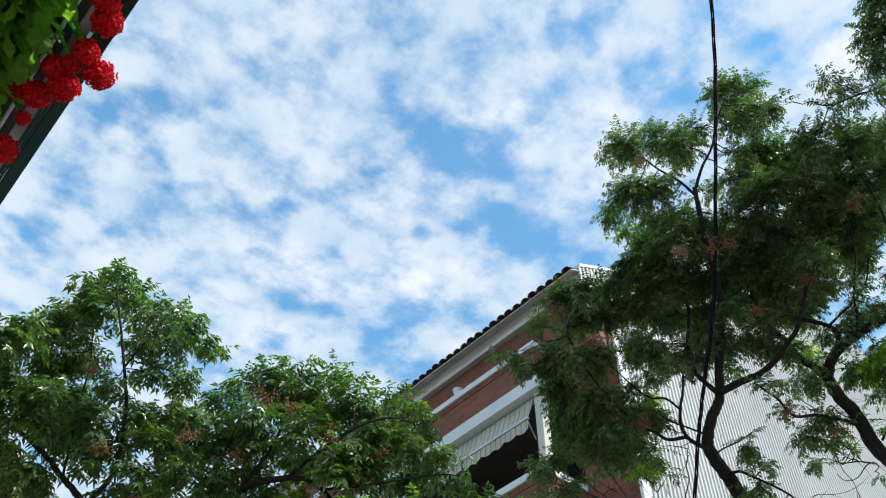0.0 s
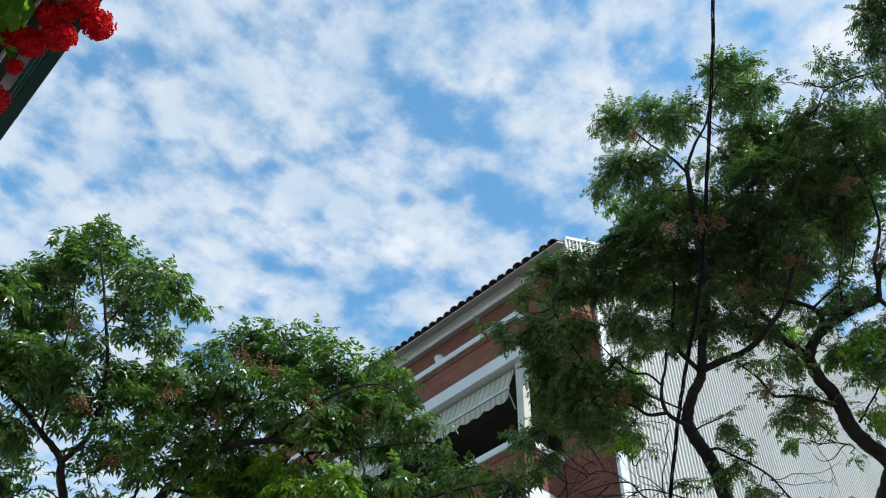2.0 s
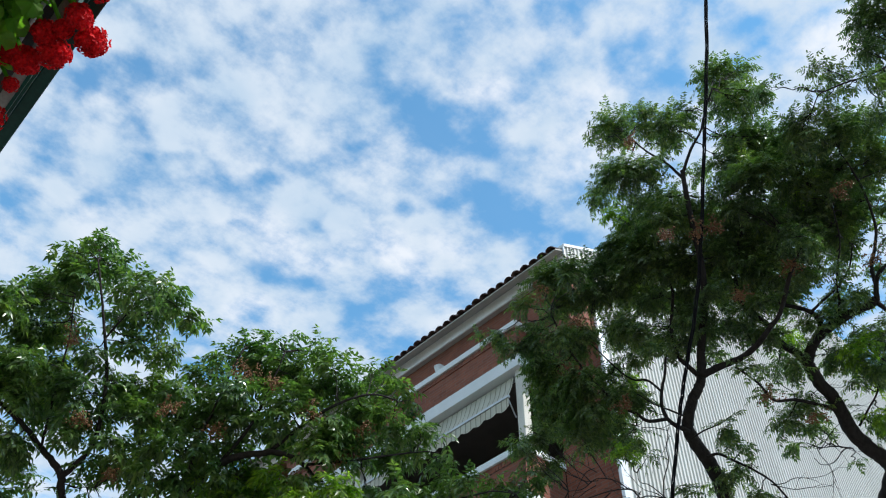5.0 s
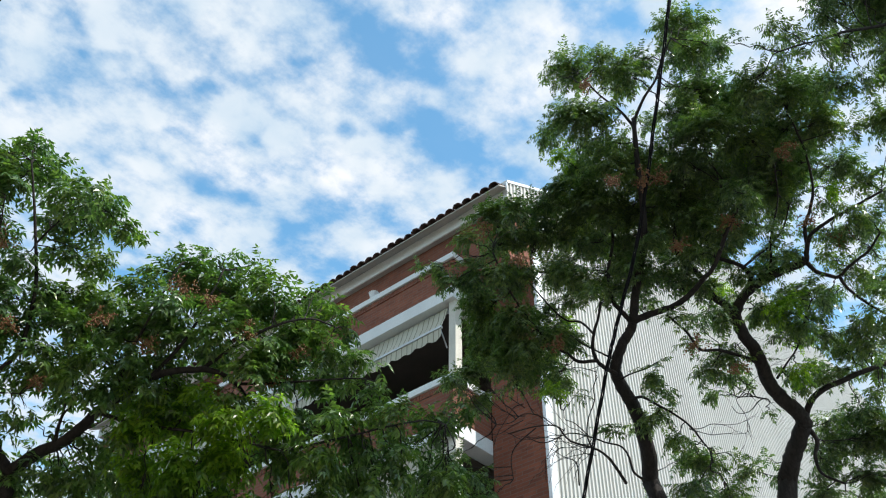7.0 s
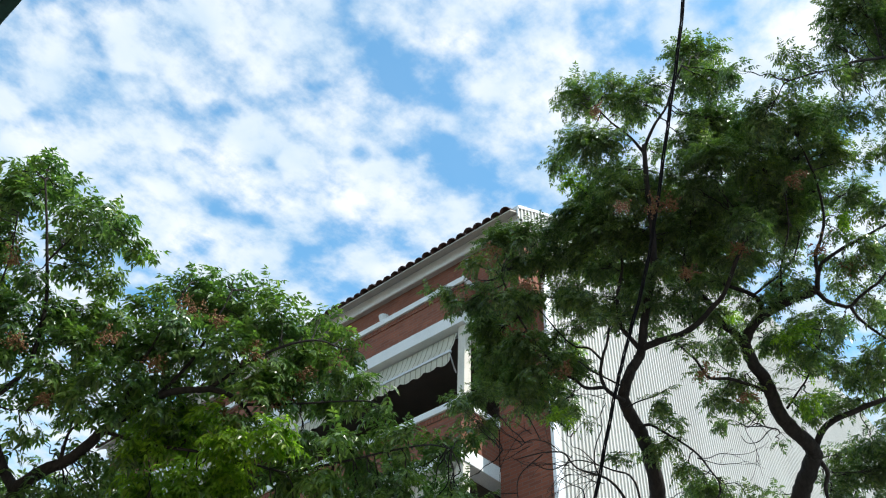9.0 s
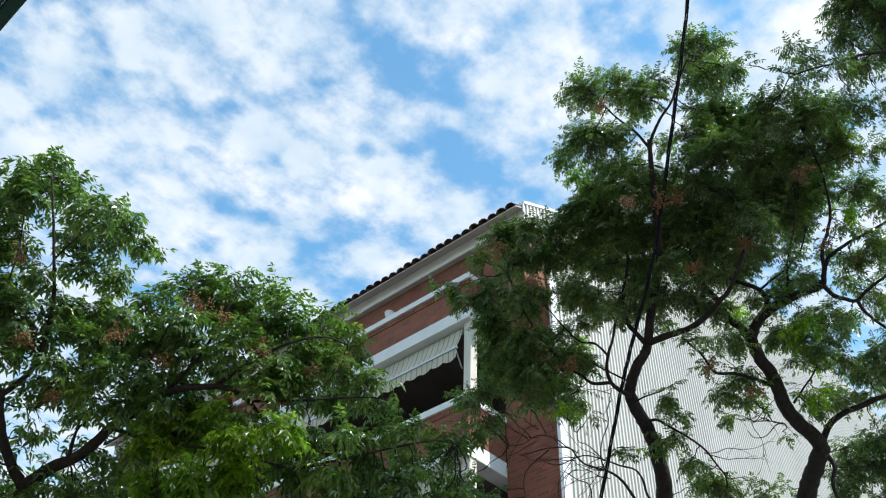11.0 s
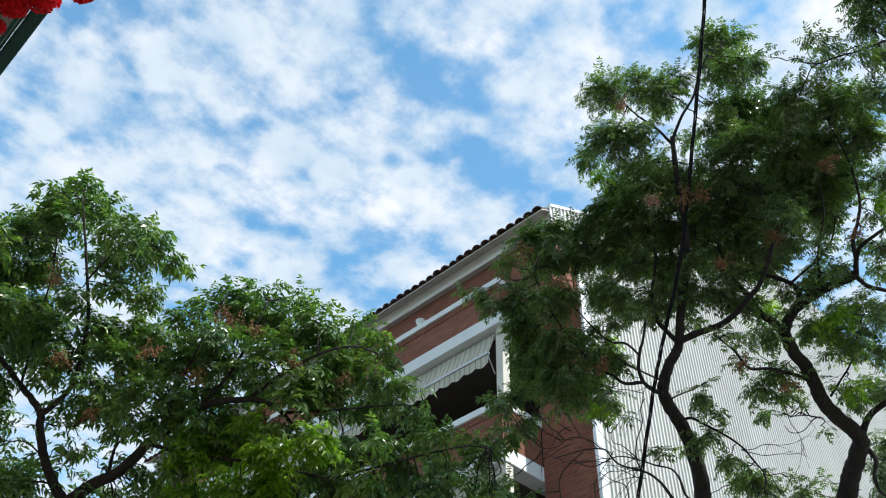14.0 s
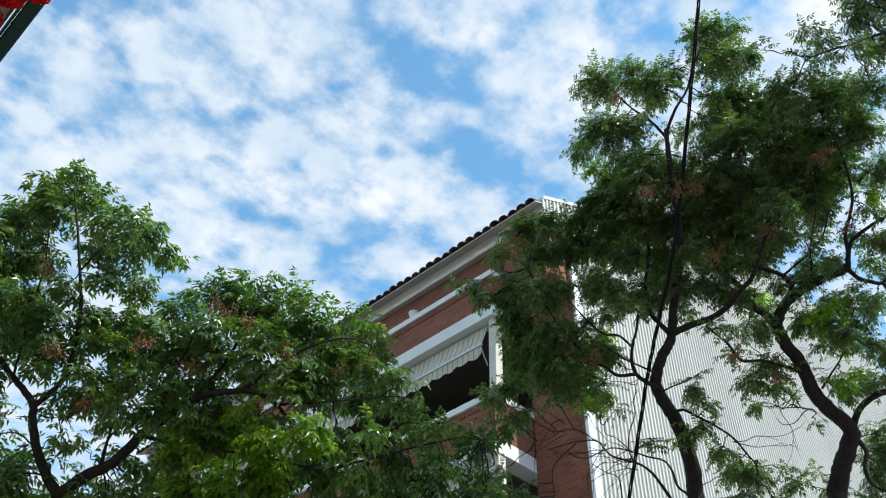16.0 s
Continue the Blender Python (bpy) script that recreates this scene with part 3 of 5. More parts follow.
def build_awning(y0, y1, ztop):
    aw = thing("awning", "faded cream striped awning half lowered over a balcony", "awning", (9.45, y0, ztop), "awnings on the brick flats")
    bm = bmesh.new()
    n = 36
    top, bot = [], []
    for i in range(n + 1):
        y = y0 + (y1 - y0) * i / n
        sag = 0.012 * math.sin(i * 1.7) + 0.01 * math.sin(i * 0.6)
        top.append(bm.verts.new((9.46, y, ztop - 0.05)))
        bot.append((bm.verts.new((9.40 + sag, y, ztop - 0.30)), bm.verts.new((9.30, y, ztop - 0.545))))
    for i in range(n):
        bm.faces.new((top[i], top[i + 1], bot[i + 1][0], bot[i][0]))
        bm.faces.new((bot[i][0], bot[i + 1][0], bot[i + 1][1], bot[i][1]))
    part("canvas", bm, M_AWNING, aw, smooth=True)
    bm = bmesh.new()
    prev = None
    m = 96
    for i in range(m + 1):
        y = y0 + (y1 - y0) * i / m
        ph = (y - y0) / 0.30 % 1.0
        drop = 0.19 + 0.055 * math.sin(math.pi * ph)
        x = 9.285 + 0.012 * math.sin(y * 9.0)
        a = bm.verts.new((9.29, y, ztop - 0.575))
        b = bm.verts.new((x, y, ztop - 0.575 - drop))
        if prev:
            bm.faces.new((prev[0], a, b, prev[1]))
        prev = (a, b)
    part("valance", bm, M_AWNING, aw, "scalloped cream valance")
    part("front_bar", box(9.265, 9.32, y0 - 0.02, y1 + 0.02, ztop - 0.59, ztop - 0.54, 0.01), M_BAR, aw, "grey aluminium front bar")
    part("roller", tube([(9.50, y0, ztop - 0.06), (9.50, y1, ztop - 0.06)], [0.04, 0.04], 10), M_BAR, aw)
    for y in (y0 + 0.03, y1 - 0.03):
        part("arm", tube([(9.50, y, ztop - 0.9), (9.30, y, ztop - 0.57)], [0.014, 0.014], 6), M_BAR, aw)
    return aw


for zt in BANDS[:3]:
    for y0, y1 in ((8.40 if zt > 11 else 8.20, 12.6), (13.0, 17.2), (17.6, 20.1)):
        build_awning(y0, y1, zt)


def build_vase():
    bm = bmesh.new()
    prof = [(0.055, 0.0), (0.062, 0.012), (0.058, 0.03), (0.075, 0.10), (0.098, 0.18), (0.112, 0.215), (0.100, 0.213), (0.06, 0.10), (0.0, 0.09)]
    n = 28
    rings = []
    for r, z in prof:
        ring = []
        for a in range(n):
            f = max(r, 0.002) * (1.0 if a % 2 else 0.90)
            ring.append(bm.verts.new((9.40 + f * math.cos(a * 2 * math.pi / n), 10.35 + f * math.sin(a * 2 * math.pi / n), 12.44 + z)))
        rings.append(ring)
    for a, b in zip(rings, rings[1:]):
        for k in range(n):
            bm.faces.new((a[k], a[(k + 1) % n], b[(k + 1) % n], b[k]))
    bm.faces.new(list(reversed(rings[0])))
    tagged(part("flower_pot", bm, M_WHITE), "small white fluted pot standing on the top coping", "pot")


build_vase()


# ---------------------------------------------------------------- trees
def leaflet(vs, fs, base, along, flat, size, wide):
    """One pointed leaflet folded a little along its midrib and bent down at the tip."""
    across = along.cross(flat).normalized() * size * wide
    k = len(vs)
    sag = Vector((0, 0, -0.22 * size))
    vs += [base, base + along * size * 0.42 + across + flat * size * 0.05, base + along * size + sag,
           base + along * size * 0.42 - across + flat * size * 0.05, base + along * size * 0.5 - flat * size * 0.03 + sag * 0.2]
    fs += [(k, k + 1, k + 2, k + 4), (k, k + 4, k + 2, k + 3)]


def feather_leaf(vs, fs, rng, origin, heading, length, leaf):
    """A compound leaf: an arching stalk with hanging leaflets in pairs and one at the end."""
    d = heading.normalized()
    side = d.cross(Vector((rng.uniform(-0.35, 0.35), rng.uniform(-0.35, 0.35), 1.0)))
    if side.length < 1e-3:
        side = Vector((1, 0, 0))
    side.normalize()
    pairs = max(3, round(length / (leaf * rng.uniform(0.46, 0.58))))
    droop = rng.uniform(0.10, 0.30) * 6.0 / pairs
    step = length / pairs
    p = origin.copy()
    k = len(vs)
    stalk = [p.copy()]
    for i in range(pairs):
        d = (d + Vector((0, 0, -droop))).normalized()
        p = p + d * step
        stalk.append(p.copy())
        up = side.cross(d).normalized()
        s = leaf * (1.05 - 0.5 * abs(i / pairs - 0.45)) * rng.uniform(0.82, 1.15)
        for sgn in (-1, 1):
            if rng.random() < 0.07:
                continue
            a = (side * sgn * rng.uniform(0.65, 1.0) + d * rng.uniform(0.35, 0.75) - up * rng.uniform(-0.1, 0.65)).normalized()
            flat = (up + side * rng.uniform(-0.8, 0.8) + d * rng.uniform(-0.6, 0.6)).normalized()
            leaflet(vs, fs, p, a, flat, s, rng.uniform(0.17, 0.24))
    leaflet(vs, fs, p, d, side.cross(d).normalized(), leaf, 0.19)
    k = len(vs)
    for i, q in enumerate(stalk):
        w = side * 0.0022 * (1 - 0.6 * i / pairs)
        vs += [q + w, q - w]
        if i:
            fs.append((k + 2 * i - 2, k + 2 * i, k + 2 * i + 1, k + 2 * i - 1))


def foliage(clump, heart, mat, parent, seed, leaf, dens):
    """One bunch of compound leaves on the ends of a bough's twigs; heart is the limb that it grows from. Gives the twig ends."""
    rng = random.Random(seed)
    c, r = Vector(clump[:3]), clump[3]
    out = (c - heart)
    out = out.normalized() if out.length > 0.05 else Vector((0, 0, 1))
    vs, fs, hubs = [], [], []
    ends = max(2, round(5.5 * (r / 0.22) ** 1.7))
    leaves = max(5, round(dens * (r / 0.22) ** 2))
    long = min(0.30, 0.10 + 0.62 * r)
    for e in range(ends):
        q = Vector((rng.gauss(0, 1), rng.gauss(0, 1), rng.gauss(0, 1))).normalized() * rng.random() ** 0.45
        hub = c + q * max(0.02, r * 0.95 - long * 0.55)
        hubs.append(hub)
        grow = q * 0.8 + out * 0.45 + Vector((0, 0, 0.30))
        turn = rng.uniform(0, 2 * math.pi)
        n = max(2, round(leaves / ends * rng.uniform(0.6, 1.4)))
        for j in range(n):
            a = turn + j * 2.4
            way = grow + Vector((math.cos(a), math.sin(a), rng.uniform(-0.35, 0.45))) * rng.uniform(0.7, 1.2)
            start = hub + Vector((rng.gauss(0, 1), rng.gauss(0, 1), rng.gauss(0, 1))) * 0.022
            feather_leaf(vs, fs, rng, start, way, long * rng.uniform(0.65, 1.15), leaf * rng.uniform(0.85, 1.15))
    me = bpy.data.meshes.new("foliage")
    me.from_pydata([tuple(v) for v in vs], [], fs)
    me.materials.append(mat)
    ob = new("foliage", me)
    ob.parent = parent
    ob.matrix_parent_inverse = Matrix.Translation(-parent.location)
    tagged(ob, kind="stuff")
    return hubs


def panicle(top, parent, seed):
    """A hanging spray of small brown fruit on thin stalks."""
    rng = random.Random(seed)
    bm = bmesh.new()
    top = Vector(top)
    for _ in range(11):
        d = Vector((rng.uniform(-1, 1), rng.uniform(-1, 1), rng.uniform(-1.3, 0.2))).normalized()
        e = top + d * rng.uniform(0.07, 0.17)
        tube([top, top.lerp(e, 0.5) + Vector((0, 0, 0.01)), e], [0.002, 0.0016, 0.001], 3, bm)
        for _ in range(9):
            p = e.lerp(top, rng.uniform(0, 0.55)) + Vector((rng.gauss(0, 1), rng.gauss(0, 1), rng.gauss(0, 1))) * 0.018
            bmesh.ops.create_icosphere(bm, subdivisions=1, radius=rng.uniform(0.006, 0.0105), matrix=Matrix.Translation(p))
    return tagged(part("panicle", bm, M_FRUIT, parent, "hanging spray of reddish brown fruit"), kind="stuff")


def limb(points, r0, r1, parent, name="limb", seed=1, sides=9, twist=0.02):
    rng = random.Random(seed)
    path = smooth_path(points, 5)
    n = len(path)
    path = [p + Vector((rng.uniform(-1, 1), rng.uniform(-1, 1), rng.uniform(-1, 1))) * twist * (0 if i in (0, n - 1) else 1) * r0 * 3 for i, p in enumerate(path)]
    rad = [(r0 + (r1 - r0) * (i / (n - 1)) ** 0.8) * rng.uniform(0.975, 1.025) for i in range(n)]
    return part(name, tube(path, rad, sides, None, 0.05, rng), M_BARK, parent, smooth=True)


def twig(bm, rng, a, b, r0, r1, bend):
    L = (b - a).length
    m1 = a.lerp(b, 0.35) + Vector((rng.uniform(-1, 1), rng.uniform(-1, 1), rng.uniform(-1, 0.6))) * bend * L
    m2 = a.lerp(b, 0.7) + Vector((rng.uniform(-1, 1), rng.uniform(-1, 1), rng.uniform(-0.5, 1))) * bend * L
    pts = smooth_path([a, m1, m2, b], 3)
    tube(pts, [r0 + (r1 - r0) * i / (len(pts) - 1) for i in range(len(pts))], 4, bm)


def start_crown(tree, mat, mat_backlit, seed, leaf, dens):
    """What the boughs of one tree share while it grows."""
    return {"tree": tree, "mat": mat, "mat_backlit": mat_backlit, "seed": seed, "leaf": leaf, "dens": dens, "count": 0,
            "rng": random.Random(seed), "twigs": bmesh.new(), "way": []}


def bough(grow, pts, r0, r1):
    """A limb through its bends, with its girth at both ends."""
    limb(pts, r0, r1, grow["tree"], "limb" if r0 > 0.012 else "branch", grow["seed"] + grow["count"], 9 if r0 > 0.02 else 6)
    grow["way"] = smooth_path(pts, 5)


def bunches(grow, clumps, backlit=False):
    """Bunches of leaves (place and radius) on the last bough, with the twigs that carry them. The flag picks the leaf
    colour with sunlight painted in.
    """
    rng, bm = grow["rng"], grow["twigs"]
    for cl in clumps:
        grow["count"] += 1
        c = Vector(cl[:3])
        near = min(grow["way"], key=lambda q: (q - c).length)
        hubs = foliage(cl, near, grow["mat_backlit"] if backlit else grow["mat"], grow["tree"], grow["seed"] * 7 + grow["count"], grow["leaf"], grow["dens"])
        start = near.lerp(c, 0.55)
        twig(bm, rng, near, start, 0.007, 0.0045, 0.12)
        for h in hubs:
            twig(bm, rng, start, h, 0.004, 0.0015, 0.10)


def end_crown(grow):
    tagged(part("twig_mass", grow["twigs"], M_BARK, grow["tree"]), kind="stuff")


def bare_shoots(tree, starts, lean, count, seed):
    """Leafless shoots that wander out from the lower limbs."""
    rng = random.Random(seed)
    bm = bmesh.new()
    lean = Vector(lean)
    for i in range(count):
        p = Vector(starts[i % len(starts)]) + Vector((rng.uniform(-0.03, 0.03), rng.uniform(-0.03, 0.03), rng.uniform(-0.15, 0.15)))
        d = (lean * rng.uniform(0.5, 1.1) + Vector((rng.uniform(-0.3, 0.3), rng.uniform(-0.3, 0.3), rng.uniform(-0.6, 0.6)))).normalized()
        pts = [p]
        for _ in range(rng.randint(5, 8)):
            d = (d + Vector((rng.uniform(-1, 1), rng.uniform(-1, 1), rng.uniform(-1, 0.9))) * 0.42).normalized()
            p = p + d * rng.uniform(0.06, 0.12)
            pts.append(p)
            if rng.random() < 0.45:
                e = (d + Vector((rng.uniform(-1, 1), rng.uniform(-1, 1), rng.uniform(-1, 1))) * 0.8).normalized()
                tube([p, p + e * 0.10, p + (e + Vector((0, 0, -0.35))).normalized() * 0.2], [0.0025, 0.002, 0.001], 4, bm)
        path = smooth_path(pts, 3)
        tube(path, [0.005 * (1 - 0.75 * k / (len(path) - 1)) for k in range(len(path))], 5, bm)
    return tagged(part("bare_shoot_mass", bm, M_BARK, tree), kind="stuff")


FAR_FRUIT = [(4.79, 2.53, 8.5), (5.48, 2.72, 7.8), (5.66, 2.51, 7.81), (5.26, 3.75, 7.21), (4.88, 3.91, 7.4), (6.23, 2.53, 7.34), (6.44, 1.36, 8.04), (7.24, 2.63, 6.44), (7.24, 1.29, 7.43), (6.83, 2.84, 6.61), (6.42, 2.06, 7.52), (5.91, 3.85, 6.6), (5.79, 2.33, 7.83), (6.93, 1.47, 7.55)]
NEAR_FRUIT = [(3.52, 5.85, 5.75), (1.99, 6.9, 6.1), (2.4, 6.94, 5.75), (2.87, 5.66, 6.4), (2.91, 6.11, 6.02), (3.45, 5.45, 6.11), (3.05, 5.56, 6.33), (2.52, 6.3, 6.17), (3.84, 5.19, 6.02), (3.73, 5.98, 5.49), (3.98, 5.87, 5.38), (1.6, 6.6, 6.63), (3.82, 5.45, 5.83)]


def build_far_tree():
    tree = thing("tree", "tall street tree with forked dark trunk and feathery green leaves", "tree", (8.2, 3.4, 0), "street trees")
    limb([(8.2, 3.4, -0.1), (8.22, 3.42, 0.25), (8.18, 3.44, 1.6), (8.12, 3.43, 3.0)], 0.24, 0.17, tree, "trunk", 3, 12, 0.02)
    limb([(8.12, 3.43, 2.9), (7.97, 3.7, 4.3), (7.68, 3.99, 5.82)], 0.13, 0.0883, tree, "limb", 7)
    limb([(8.12, 3.43, 2.9), (8.3, 3.2, 4.3), (8.44, 2.84, 5.75)], 0.14, 0.0978, tree, "limb", 8)
    grow = start_crown(tree, M_LEAF2, M_LEAFBACKLIT, 100, 0.050, 66)
    bough(grow, [(7.68, 3.99, 5.82), (7.52, 3.88, 6.01), (7.32, 3.8, 6.22), (7.13, 3.76, 6.39), (6.94, 3.76, 6.53), (6.81, 3.74, 6.63), (6.74, 3.66, 6.73), (6.69, 3.55, 6.83), (6.67, 3.43, 6.93), (6.63, 3.35, 7.0)], 0.0883, 0.0466)
    bunches(grow, [(7.45, 3.93, 6.33, 0.09), (8.05, 3.82, 6.13, 0.12), (8.01, 4.21, 5.73, 0.15)])
    bough(grow, [(6.63, 3.36, 6.99), (6.5, 3.19, 7.28), (6.36, 2.96, 7.61), (6.17, 2.8, 7.94), (5.95, 2.67, 8.27), (5.8, 2.57, 8.51), (5.69, 2.49, 8.71)], 0.0466, 0.0238)
    bunches(grow, [(5.72, 2.88, 8.3, 0.27), (6.1, 2.75, 8.44, 0.22), (6.38, 2.64, 8.42, 0.26), (6.3, 3.04, 8.26, 0.28), (6.61, 2.81, 8.18, 0.26), (6.69, 3.1, 7.98, 0.19), (6.5, 3.07, 7.37, 0.16), (5.85, 2.85, 8.68, 0.17), (6.1, 2.78, 8.72, 0.15), (6.07, 2.5, 8.58, 0.12), (6.31, 2.7, 8.65, 0.17), (6.34, 2.69, 8.0, 0.15), (6.25, 2.77, 7.62, 0.17), (6.31, 3.12, 7.43, 0.19)])
    bunches(grow, [(6.34, 2.9, 8.04, 0.14), (6.24, 2.97, 8.11, 0.2), (6.66, 3.28, 7.68, 0.15), (6.42, 3.08, 7.89, 0.19), (6.64, 3.28, 7.66, 0.21)])
    bough(grow, [(5.71, 2.5, 8.69), (5.64, 2.31, 8.85), (5.61, 2.14, 8.96), (5.53, 1.99, 9.1), (5.46, 1.81, 9.25)], 0.0191, 0.0071)
    bunches(grow, [(5.49, 2.38, 9.18, 0.23), (5.62, 2.25, 9.46, 0.17), (5.81, 1.9, 9.89, 0.27), (5.93, 1.66, 9.87, 0.18), (5.76, 1.74, 9.28, 0.22), (5.71, 1.49, 9.12, 0.15), (5.88, 1.98, 9.45, 0.16), (6.18, 1.99, 9.17, 0.28), (6.01, 2.14, 8.79, 0.24), (6.37, 1.77, 9.08, 0.31)])
    bough(grow, [(5.74, 2.53, 8.65), (5.56, 2.58, 8.8), (5.39, 2.67, 8.93), (5.2, 2.74, 9.09)], 0.0179, 0.0072)
    bunches(grow, [(5.36, 2.94, 9.63, 0.26), (5.29, 2.63, 9.3, 0.21), (5.32, 3.14, 9.6, 0.13), (5.18, 2.91, 8.56, 0.29), (5.64, 3.48, 9.12, 0.17), (5.35, 2.74, 8.68, 0.21), (5.69, 3.01, 8.72, 0.17), (5.86, 2.65, 9.56, 0.18), (6.23, 2.59, 9.16, 0.14)])
    bough(grow, [(6.63, 3.35, 7.0), (6.67, 3.16, 7.02), (6.73, 2.93, 7.04), (6.74, 2.74, 7.1), (6.7, 2.56, 7.17), (6.66, 2.39, 7.24), (6.51, 2.11, 7.47), (6.4, 1.83, 7.68)], 0.0407, 0.0166)
    bunches(grow, [(6.69, 2.01, 7.81, 0.2), (6.59, 2.21, 7.5, 0.16), (6.99, 3.36, 7.44, 0.14), (6.82, 2.65, 7.26, 0.16), (6.79, 2.83, 7.28, 0.14), (6.63, 2.06, 7.75, 0.13), (6.6, 2.02, 7.51, 0.11), (7.07, 2.32, 7.79, 0.14), (6.92, 2.13, 7.81, 0.14), (6.85, 2.08, 7.71, 0.14), (6.33, 1.91, 7.72, 0.14), (6.33, 1.82, 7.58, 0.14), (6.78, 1.86, 8.22, 0.16)])
    bough(grow, [(6.63, 3.37, 6.99), (6.56, 3.43, 7.12), (6.49, 3.48, 7.27), (6.37, 3.41, 7.54), (6.28, 3.25, 7.87), (6.08, 3.19, 8.19)], 0.0291, 0.0122)
    bunches(grow, [(5.98, 3.36, 8.74, 0.25), (5.79, 3.49, 8.39, 0.22), (5.93, 3.24, 8.19, 0.3), (6.34, 3.8, 8.31, 0.27), (6.6, 3.52, 8.25, 0.26), (6.45, 3.85, 7.74, 0.19), (6.57, 3.57, 7.67, 0.17), (6.56, 3.28, 7.97, 0.17), (6.16, 3.42, 8.4, 0.16), (6.59, 3.46, 7.45, 0.16), (6.04, 3.6, 8.06, 0.21), (6.0, 3.67, 7.46, 0.18), (6.04, 3.44, 8.13, 0.17), (6.17, 3.4, 8.41, 0.16)])
    bunches(grow, [(6.5, 3.6, 8.15, 0.17), (6.48, 3.31, 8.35, 0.19), (5.95, 3.18, 8.11, 0.19), (6.05, 3.19, 7.95, 0.16), (6.08, 3.43, 7.78, 0.16), (6.48, 3.34, 7.75, 0.15), (5.86, 3.52, 8.14, 0.14), (6.16, 3.75, 8.61, 0.16)])
    bunches(grow, [(5.63, 3.36, 8.73, 0.12)], backlit=True)
    bough(grow, [(6.79, 3.72, 6.59), (6.64, 3.77, 6.62), (6.53, 3.78, 6.65), (6.41, 3.74, 6.73), (6.31, 3.64, 6.83), (6.24, 3.53, 6.92), (6.14, 3.42, 7.03)], 0.0262, 0.0114)
    bunches(grow, [(6.43, 3.52, 7.27, 0.12), (5.89, 3.4, 6.92, 0.13), (6.14, 3.59, 7.33, 0.14)])
    bough(grow, [(6.51, 3.76, 6.63), (6.43, 3.93, 6.65), (6.35, 4.01, 6.74), (6.24, 4.1, 6.83), (6.02, 4.19, 7.03), (5.72, 4.24, 7.31), (5.42, 4.22, 7.65)], 0.0201, 0.0089)
    bunches(grow, [(5.75, 3.83, 8.3, 0.22), (5.36, 3.94, 7.97, 0.19), (5.42, 4.29, 8.14, 0.17), (5.11, 4.27, 7.62, 0.16), (5.19, 4.72, 7.58, 0.13), (5.14, 4.93, 7.68, 0.07), (5.78, 4.34, 8.13, 0.27), (5.22, 4.64, 7.35, 0.12), (5.45, 4.4, 7.45, 0.25), (5.85, 4.65, 7.36, 0.26), (5.84, 4.27, 7.03, 0.25), (6.28, 4.99, 7.23, 0.27), (5.99, 4.32, 6.78, 0.24), (6.18, 4.02, 6.9, 0.21)])
    bunches(grow, [(6.29, 4.39, 6.76, 0.15), (5.87, 4.83, 7.14, 0.11), (6.36, 4.31, 6.99, 0.16), (6.24, 4.7, 7.01, 0.2), (5.98, 4.49, 7.06, 0.19), (6.7, 4.33, 6.77, 0.19), (6.15, 4.92, 7.47, 0.2), (5.79, 4.69, 7.52, 0.2), (6.23, 4.12, 6.44, 0.14), (6.42, 4.56, 6.85, 0.19), (5.49, 4.16, 8.14, 0.2), (6.34, 4.2, 7.15, 0.17), (6.7, 4.5, 7.09, 0.19), (5.43, 4.09, 7.32, 0.17)])
    bough(grow, [(6.35, 3.67, 6.83), (6.27, 3.76, 6.98), (6.24, 3.91, 7.06), (6.12, 4.02, 7.23), (5.87, 4.13, 7.51)], 0.015, 0.0072)
    bunches(grow, [(5.94, 3.99, 8.13, 0.28), (5.77, 4.2, 7.48, 0.25), (6.25, 4.07, 7.88, 0.23), (6.33, 3.93, 7.38, 0.12), (6.09, 3.78, 7.68, 0.16), (6.37, 4.27, 7.34, 0.2), (5.68, 4.0, 7.46, 0.16)])
    bunches(grow, [(6.55, 4.17, 7.33, 0.14)], backlit=True)
    bough(grow, [(6.69, 3.68, 6.71), (6.46, 3.75, 6.73), (6.31, 3.78, 6.73), (6.12, 3.81, 6.76)], 0.0128, 0.0057)
    bunches(grow, [(6.39, 3.94, 6.9, 0.13)])
    bough(grow, [(7.03, 3.72, 6.4), (7.03, 3.6, 6.38), (7.07, 3.51, 6.3), (7.23, 3.36, 6.16), (7.32, 3.27, 6.04), (7.4, 3.22, 5.9), (7.45, 3.18, 5.79), (7.45, 3.18, 5.67)], 0.0175, 0.0071)
    bunches(grow, [(7.16, 3.41, 6.4, 0.1), (7.24, 3.61, 6.25, 0.17), (7.08, 3.31, 6.17, 0.06), (7.46, 3.51, 6.06, 0.14), (7.86, 3.53, 6.04, 0.2), (8.09, 3.42, 5.96, 0.15), (8.16, 3.18, 6.04, 0.06), (7.34, 3.37, 5.42, 0.22), (8.34, 3.41, 5.69, 0.24)])
    bough(grow, [(6.84, 3.73, 6.54), (6.83, 3.59, 6.55), (6.86, 3.41, 6.56), (6.84, 3.26, 6.57)], 0.0116, 0.0051)
    bunches(grow, [(6.79, 3.29, 6.44, 0.15)])
    bough(grow, [(8.44, 2.84, 5.75), (8.37, 2.74, 5.88), (8.32, 2.62, 6.01), (8.27, 2.5, 6.14), (8.23, 2.45, 6.2), (8.11, 2.47, 6.28), (7.97, 2.52, 6.37), (7.83, 2.55, 6.46), (7.68, 2.53, 6.59), (7.54, 2.51, 6.72), (7.38, 2.53, 6.84), (7.25, 2.52, 6.95), (7.2, 2.5, 7.01)], 0.0978, 0.0575)
